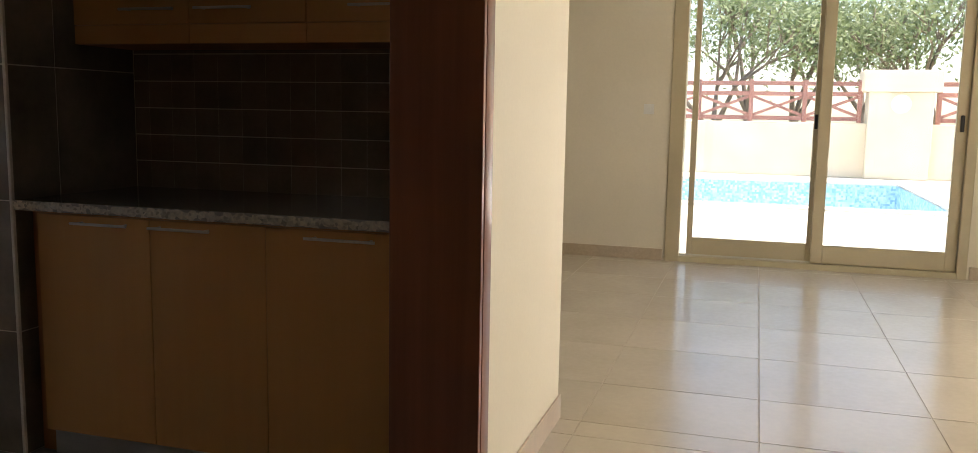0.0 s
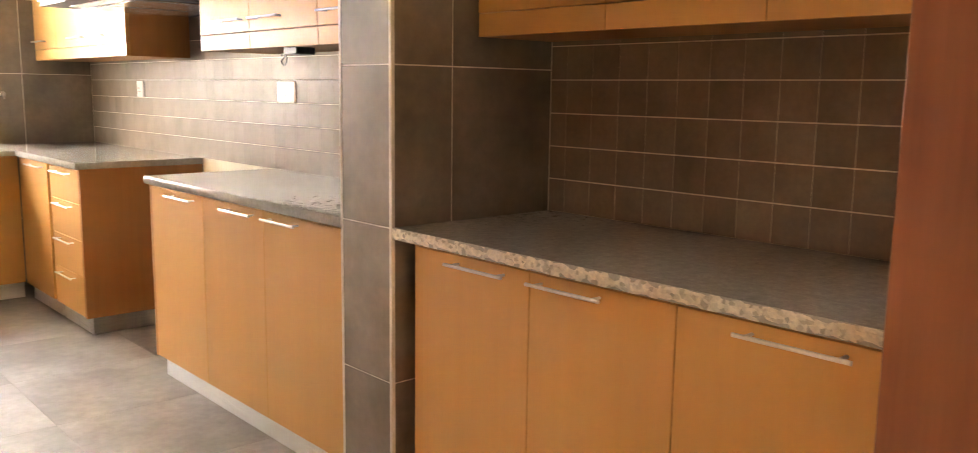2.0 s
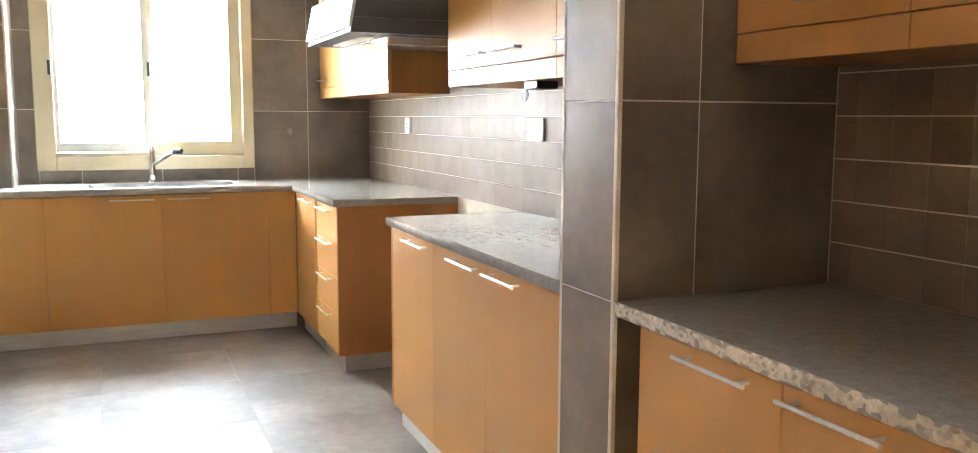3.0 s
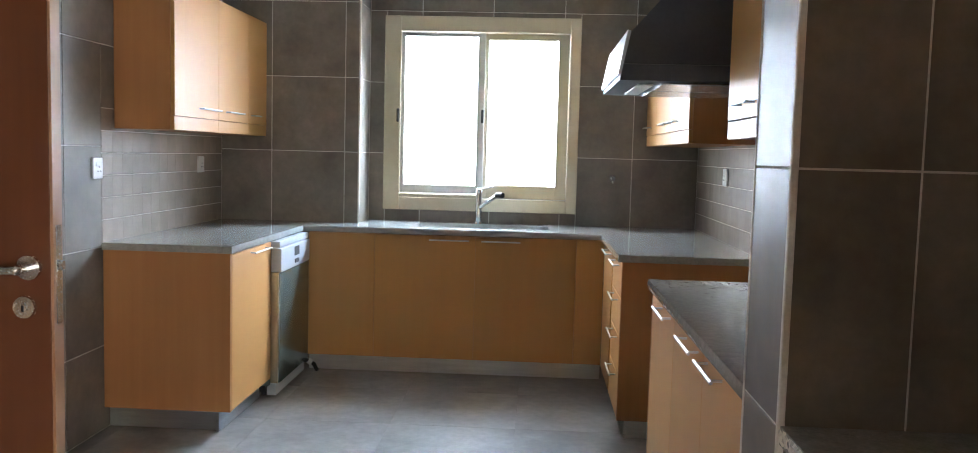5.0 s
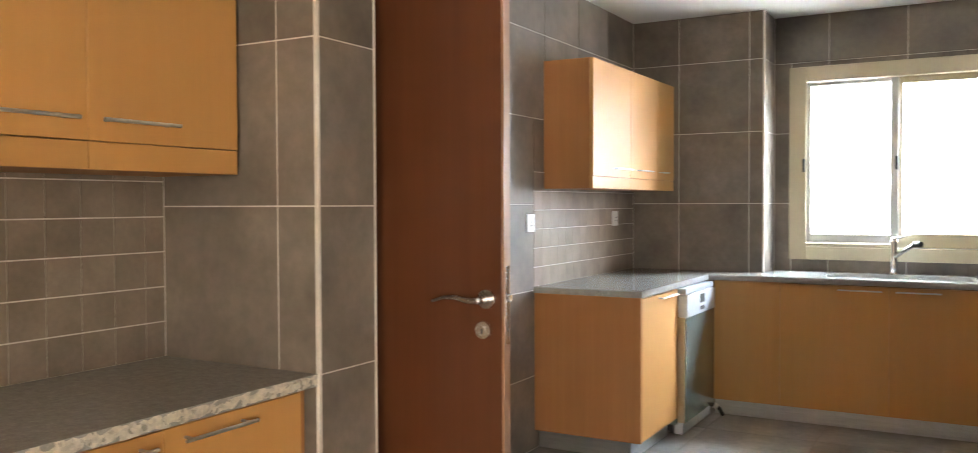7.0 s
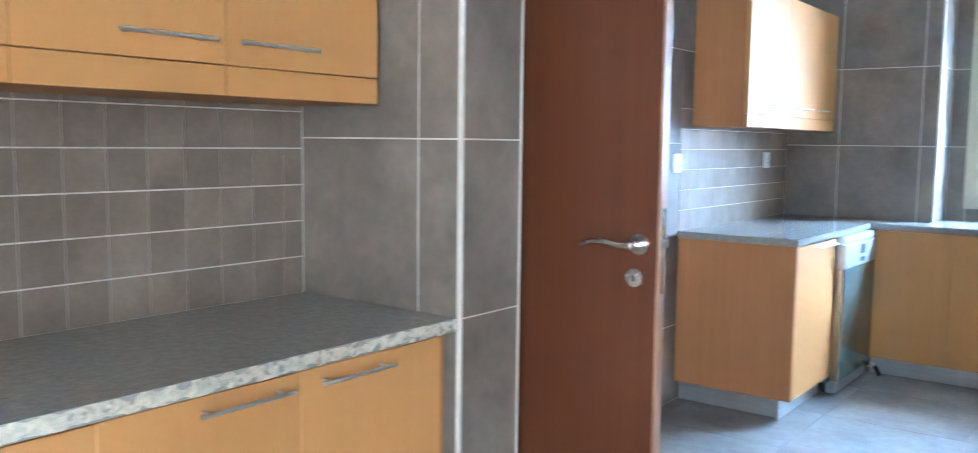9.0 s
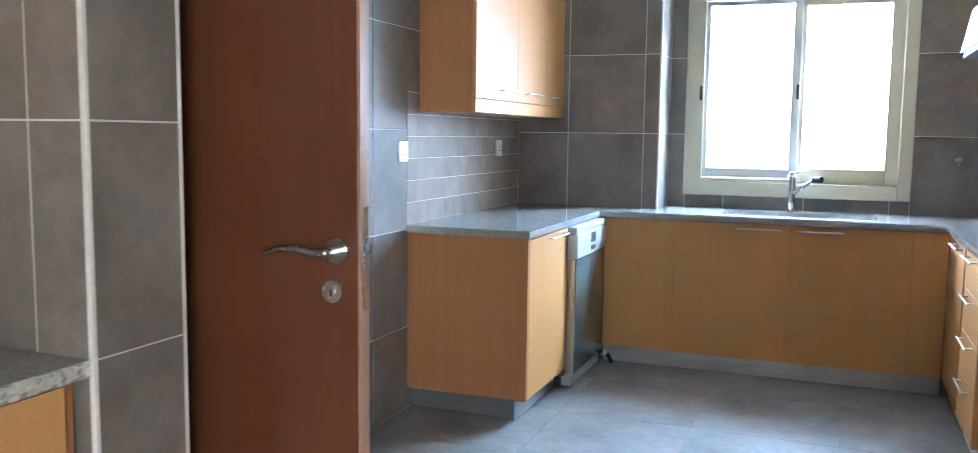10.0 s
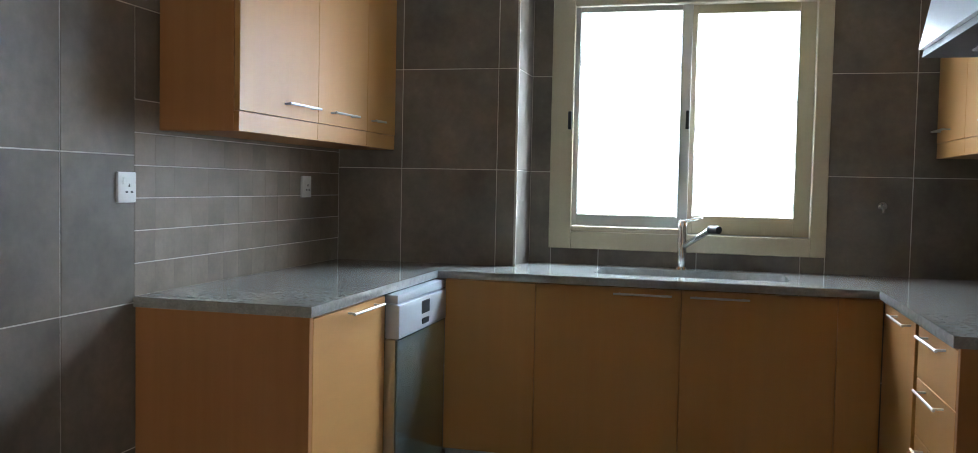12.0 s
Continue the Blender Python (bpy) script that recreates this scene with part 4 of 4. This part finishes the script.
for x0, x1, y0, y1 in ((PX0, PX0 + 0.01, PYR, PYL), (PX1 - 0.01, PX1, PYR, PYL), (PX0 + 0.01, PX1 - 0.01, PYR, PYR + 0.01), (PX0 + 0.01, PX1 - 0.01, PYL - 0.01, PYL)):
    box(bm, x0, x1, y0, y1, -1.5, -0.051)
structure("pool_wall", bm, "mosaic", "blue glass mosaic lining of the pool", "pool wall")
bm = B()
for x0, x1, y0, y1 in ((PX0 - 0.30, PX0, PYR - 0.30, PYL + 0.30), (PX1, PX1 + 0.30, PYR - 0.30, PYL + 0.30), (PX0, PX1, PYR - 0.30, PYR), (PX0, PX1, PYL, PYL + 0.30)):
    box(bm, x0, x1, y0, y1, -0.05, -0.015, 0.008)
structure("pool_coping", bm, "paving", "pale stone coping round the pool", "coping")
structure("garden_wall", box(B(), 20.0, 20.22, -14, 16, -0.05, 1.10, 0.01), "render_wall", "sand-coloured rendered garden wall", "wall")


def garden_pillar(y0, y1):
    p = thing("garden_pillar", (20.1, (y0 + y1) / 2, -0.05), "sand-coloured rendered garden pillar with a flat cap", "pillar", "garden pillars")
    part("shaft", box(B(), 19.80, 20.45, y0, y1, -0.05, 1.755, 0.015), "render_wall", p)
    part("cap", box(B(), 19.70, 20.55, y0 - 0.13, y1 + 0.13, 1.755, 2.20, 0.02), "render_wall", p)
    l = thing("wall_lamp", (19.8, (y0 + y1) / 2, 1.51), "round white bulkhead lamp on the pillar", "wall lamp", "pillar lamps")
    yc = (y0 + y1) / 2
    part("base", rod(B(), (19.799, yc, 1.51), (19.76, yc, 1.51), 0.19, seg=28), "white_plastic", l)
    d = B()
    bmesh.ops.create_uvsphere(d, u_segments=20, v_segments=12, radius=0.15, matrix=Matrix.Translation((19.76, yc, 1.51)) @ Matrix.Diagonal((0.5, 1, 1, 1)))
    part("diffuser", d, "white_plastic", l)


garden_pillar(-3.38, -2.14)
garden_pillar(3.6, 4.8)
garden_pillar(-10.0, -8.8)


def fence_bay(y0, y1):
    f = thing("fence", (20.1, y0, 1.10), "red-brown painted timber fence bay on the wall", "fence", "fence bays on the garden wall")
    for z in (1.14, 1.66, 1.88):
        part("rail", box(B(), 20.08, 20.13, y0, y1, z, z + 0.09, 0.006), "fence", f)
    n = max(2, round((y1 - y0) / 1.15))
    for i in range(n + 1):
        y = y0 + (y1 - y0) * i / n
        part("post", box(B(), 20.06, 20.15, y - 0.045, y + 0.045, 1.101, 2.00, 0.006), "fence", f)
    for i in range(n):
        a, b = y0 + (y1 - y0) * i / n, y0 + (y1 - y0) * (i + 1) / n
        for k, (p, q) in enumerate((((a, 1.23), (b, 1.66)), ((b, 1.23), (a, 1.66)))):
            bb = B()
            xx = 20.092 + 0.014 * k
            d = Vector((0, q[0] - p[0], q[1] - p[1]))
            m = Matrix.Translation((xx, (p[0] + q[0]) / 2, (p[1] + q[1]) / 2)) @ Matrix.Rotation(math.atan2(d.z, d.y), 4, "X")
            bmesh.ops.create_cube(bb, size=1, matrix=m @ Matrix.Diagonal((0.03, d.length * 0.97, 0.06, 1)))
            part("brace", bb, "fence", f)


fence_bay(-2.0, 3.5)
fence_bay(-8.7, -3.52)
fence_bay(4.9, 11.0)


def tree(x, y, z, height, spread, seed, leaves=2600):
    rnd = random.Random(seed)
    t = thing("tree", (x, y, z), "broad garden tree with a loose green crown", "tree", "garden trees")
    b = B()
    tips = []

    def limb(p, d, length, r, depth):
        q = p + d * length
        rod(b, p, q, r, r * 0.6, seg=8, caps=False)
        if depth == 0:
            tips.append(q)
            return
        for _ in range(3):
            nd = (d + Vector((rnd.uniform(-1, 1), rnd.uniform(-1, 1), rnd.uniform(-0.15, 0.55))) * 0.75).normalized()
            limb(q, nd, length * rnd.uniform(0.55, 0.8), r * 0.6, depth - 1)

    limb(Vector((x, y, z)), Vector((rnd.uniform(-0.1, 0.1), rnd.uniform(-0.1, 0.1), 1)).normalized(), height * 0.27, height * 0.018, 4)
    part("trunk", b, "bark", t)
    verts, faces = [], []
    for i in range(leaves):
        c = rnd.choice(tips) + Vector((rnd.gauss(0, spread), rnd.gauss(0, spread), rnd.gauss(0, spread * 0.7)))
        a = Vector((rnd.uniform(-1, 1), rnd.uniform(-1, 1), rnd.uniform(-1, 1))).normalized()
        o = a.orthogonal().normalized()
        s = rnd.uniform(0.06, 0.12)
        k = len(verts)
        verts += [c - a * s, c + o * s * 0.45, c + a * s, c - o * s * 0.45]
        faces.append((k, k + 1, k + 2, k + 3))
    me = bpy.data.meshes.new("crown")
    me.from_pydata([tuple(v) for v in verts], [], faces)
    me.materials.append(M["leaf"])
    ob = new("crown", me)
    ob.parent = t
    ob.matrix_parent_inverse = Matrix.Translation(-t.location)


for i, (x, y, h) in enumerate(((29, 1.4, 9.0), (33, -1.2, 10.0), (31, -5.6, 9.5), (36, 4.9, 10.5), (38, -9.5, 11.0), (43, 0.6, 12.0), (34, 9.5, 10.5), (48, -5.0, 12.0))):
    tree(x, y, -1.8, h, 0.45 + 0.04 * h, 11 + i, 4600)


def hedge():
    rnd = random.Random(5)
    verts, faces = [], []
    for i in range(7000):
        y = rnd.uniform(-22, 24)
        top = -0.1 + 0.9 * noise.noise(Vector((y * 0.35, 1.7, 0))) + 0.3 * noise.noise(Vector((y * 1.3, 4.7, 0)))
        c = Vector((rnd.uniform(44, 47), y * 1.3, -1.8 + (top + 2.2) * rnd.random() ** 0.7))
        a = Vector((rnd.uniform(-1, 1), rnd.uniform(-1, 1), rnd.uniform(-1, 1))).normalized()
        o = a.orthogonal().normalized()
        s = rnd.uniform(0.12, 0.28)
        k = len(verts)
        verts += [c - a * s, c + o * s * 0.5, c + a * s, c - o * s * 0.5]
        faces.append((k, k + 1, k + 2, k + 3))
    me = bpy.data.meshes.new("hedge")
    me.from_pydata([tuple(v) for v in verts], [], faces)
    me.materials.append(M["leaf"])
    tagged(new("hedge", me), "far green shrubs beyond the lawn", "shrubs", "", "stuff")


hedge()

# ---------------------------------------------------------------- tiles, piece by piece
TILES = {}


def tile_mesh(su, sz, axis, material):
    """A thin tile with eased edges; axis is the way it faces."""
    key = (round(su, 3), round(sz, 3), axis, material)
    if key not in TILES:
        b = B()
        h, e = TH, 0.0007
        w2, z2 = su / 2, sz / 2
        ring0 = [(-w2, -z2, -h), (w2, -z2, -h), (w2, z2, -h), (-w2, z2, -h)]
        ring1 = [(-w2, -z2, -e), (w2, -z2, -e), (w2, z2, -e), (-w2, z2, -e)]
        ring2 = [(-w2 + e, -z2 + e, 0), (w2 - e, -z2 + e, 0), (w2 - e, z2 - e, 0), (-w2 + e, z2 - e, 0)]

        def put(p):
            u, v, n = p
            return {"+x": (n, u, v), "-x": (-n, u, v), "-y": (u, -n, v), "+y": (u, n, v), "+z": (u, v, n)}[axis]

        rings = [[b.verts.new(put(p)) for p in r] for r in (ring0, ring1, ring2)]
        for a, c2 in zip(rings, rings[1:]):
            for i in range(4):
                b.faces.new((a[i], a[(i + 1) % 4], c2[(i + 1) % 4], c2[i]))
        b.faces.new(rings[2])
        TILES[key] = mesh_of(b, "tile", material, soft=False)
    return TILES[key]


def cut(rects, hole):
    out = []
    h0, h1, k0, k1 = hole
    for a0, a1, b0, b1 in rects:
        if a1 <= h0 or a0 >= h1 or b1 <= k0 or b0 >= k1:
            out.append((a0, a1, b0, b1))
            continue
        if a0 < h0:
            out.append((a0, h0, b0, b1))
        if a1 > h1:
            out.append((h1, a1, b0, b1))
        m0, m1 = max(a0, h0), min(a1, h1)
        if b0 < k0:
            out.append((m0, m1, b0, k0))
        if b1 > k1:
            out.append((m0, m1, k1, b1))
    return out


def tiled(parent, axis, at, u0, u1, z0, z1, pitch, zpitch, uo, zo, material, holes=(), joint=0.004, upright=None):
    upright = joint if upright is None else upright
    us = [u0] + [uo + pitch * k for k in range(-200, 200) if u0 + 0.012 < uo + pitch * k < u1 - 0.012] + [u1]
    zs = [z0] + [zo + zpitch * k for k in range(-200, 200) if z0 + 0.012 < zo + zpitch * k < z1 - 0.012] + [z1]
    for a0, a1 in zip(us, us[1:]):
        for b0, b1 in zip(zs, zs[1:]):
            rects = [(a0, a1, b0, b1)]
            for h in holes:
                rects = cut(rects, h)
            for r0, r1, s0, s1 in rects:
                if r1 - r0 < 0.012 or s1 - s0 < 0.012:
                    continue
                ob = new("tile", tile_mesh(r1 - r0 - upright, s1 - s0 - joint, axis, material))
                u, v = (r0 + r1) / 2, (s0 + s1) / 2
                ob.location = {"x": (at, u, v), "y": (u, at, v), "z": (u, v, at)}[axis[1]]
                ob.parent = parent


ZO, P = 0.43, 0.45
ZP, PZ = 0.4645, 0.4325
BS0, BS1 = 0.898, 1.50
# side wall with the doorway
SM = (4.650, CY, BS0, BS1)
AL = (DY1, PY0, BS0, BS1)
tiled(wall_w, "+x", LW, PY1, CY, ZF, ZC, P, P, 4.335, ZO, "tile", [SM, (2.735, 3.605, 0, 2.09)])
tiled(wall_w, "+x", LW, 4.650, CY, BS0, BS1, 0.1, 0.1, 4.650, 0.900, "small_tile", joint=0.0036, upright=-0.0006)
tiled(wall_w, "+x", LW, DY1, PY0, ZF, ZC, P, P, 2.2, ZO, "tile", [AL])
tiled(wall_w, "+x", LW, DY1, PY0, BS0, BS1, 0.1, 0.1, 2.215, 0.900, "small_tile", joint=0.0038, upright=0.0018)
# opposite wall
GAP = (4.045, 4.800, 0, 0.9)
tiled(wall_e, "-x", RW, QY1, WW, ZF, ZC, P, P, 4.30, ZO, "tile", [(QY1, WW, BS0, BS1), GAP])
tiled(wall_e, "-x", RW, QY1, WW, BS0, BS1, 0.1, 0.1, 2.535, 0.900, "small_tile", joint=0.0036, upright=-0.0006)
tiled(wall_e, "-x", RW, DY1, QY0, ZF, ZC, P, P, 2.2, ZO, "tile", [(DY1, QY0, BS0, BS1)])
tiled(wall_e, "-x", RW, DY1, QY0, BS0, BS1, 0.1, 0.1, 2.235, 0.900, "small_tile", joint=0.0036, upright=0.0014)
# window wall and column
tiled(wall_n, "-y", WW, CX, RW, ZF, ZC, P, P, 1.487, ZO, "tile", [(WX0 - 0.05, WX1 + 0.05, WZ0 - 0.04, WZ1 + 0.04)])
tiled(col, "-y", CY, LW, CX, ZF, ZC, P, P, 0.163, ZO, "tile")
tiled(col, "+x", CX, CY, WW, ZF, ZC, P, P, CY, ZO, "tile")
# piers
tiled(pier_l, "-y", PY0, LW, PXL, ZF, ZC, P, PZ, 0.283, ZP, "tile")
tiled(pier_l, "+x", PXL, PY0, PY1, ZF, ZC, P, PZ, PY0, ZP, "tile")
tiled(pier_l, "+y", PY1, LW, PXL, ZF, ZC, P, PZ, 0.283, ZP, "tile")
tiled(pier_r, "-y", QY0, PXR, RW, ZF, ZC, P, PZ, 2.408, ZP, "tile")
tiled(pier_r, "-x", PXR, QY0, QY1, ZF, ZC, P, PZ, QY0, ZP, "tile")
tiled(pier_r, "+y", QY1, PXR, RW, ZF, ZC, P, PZ, 2.408, ZP, "tile")
# pale corner beads of the piers and the column
for x, y in ((PXL, PY0), (PXR, QY0), (PXL, PY1), (PXR, QY1)):
    sx = -1 if x == PXL else 1
    sy = 1 if y in (PY0, QY0) else -1
    structure("trim", box(B(), x - sx * 0.0015, x + sx * 0.011, y - sy * 0.0015, y + sy * 0.011, 0, ZC - 0.004, 0.002), "grout", "pale tile bead on the corner of the pier", "trim")
structure("trim", box(B(), CX + 0.0015, CX - 0.010, CY - 0.0015, CY + 0.010, 0.901, ZC - 0.004, 0.002), "grout", "pale tile bead on the corner of the column", "trim")
# floors
tiled(fk, "+z", ZF, LW, RW, DY0 + 0.022, WW, 0.6, 0.6, 0.52, 3.10, "floor_tile", joint=0.0014)
tiled(fl, "+z", ZF, -2.2, 3.15, -3.2, DY0 + 0.018, 0.65, 0.65, 3.648, -0.04, "cream_tile", joint=0.005)
tiled(fl, "+z", ZF, 3.15, SX, -3.2, 4.2, 0.65, 0.65, 3.648, -0.04, "cream_tile", joint=0.005)
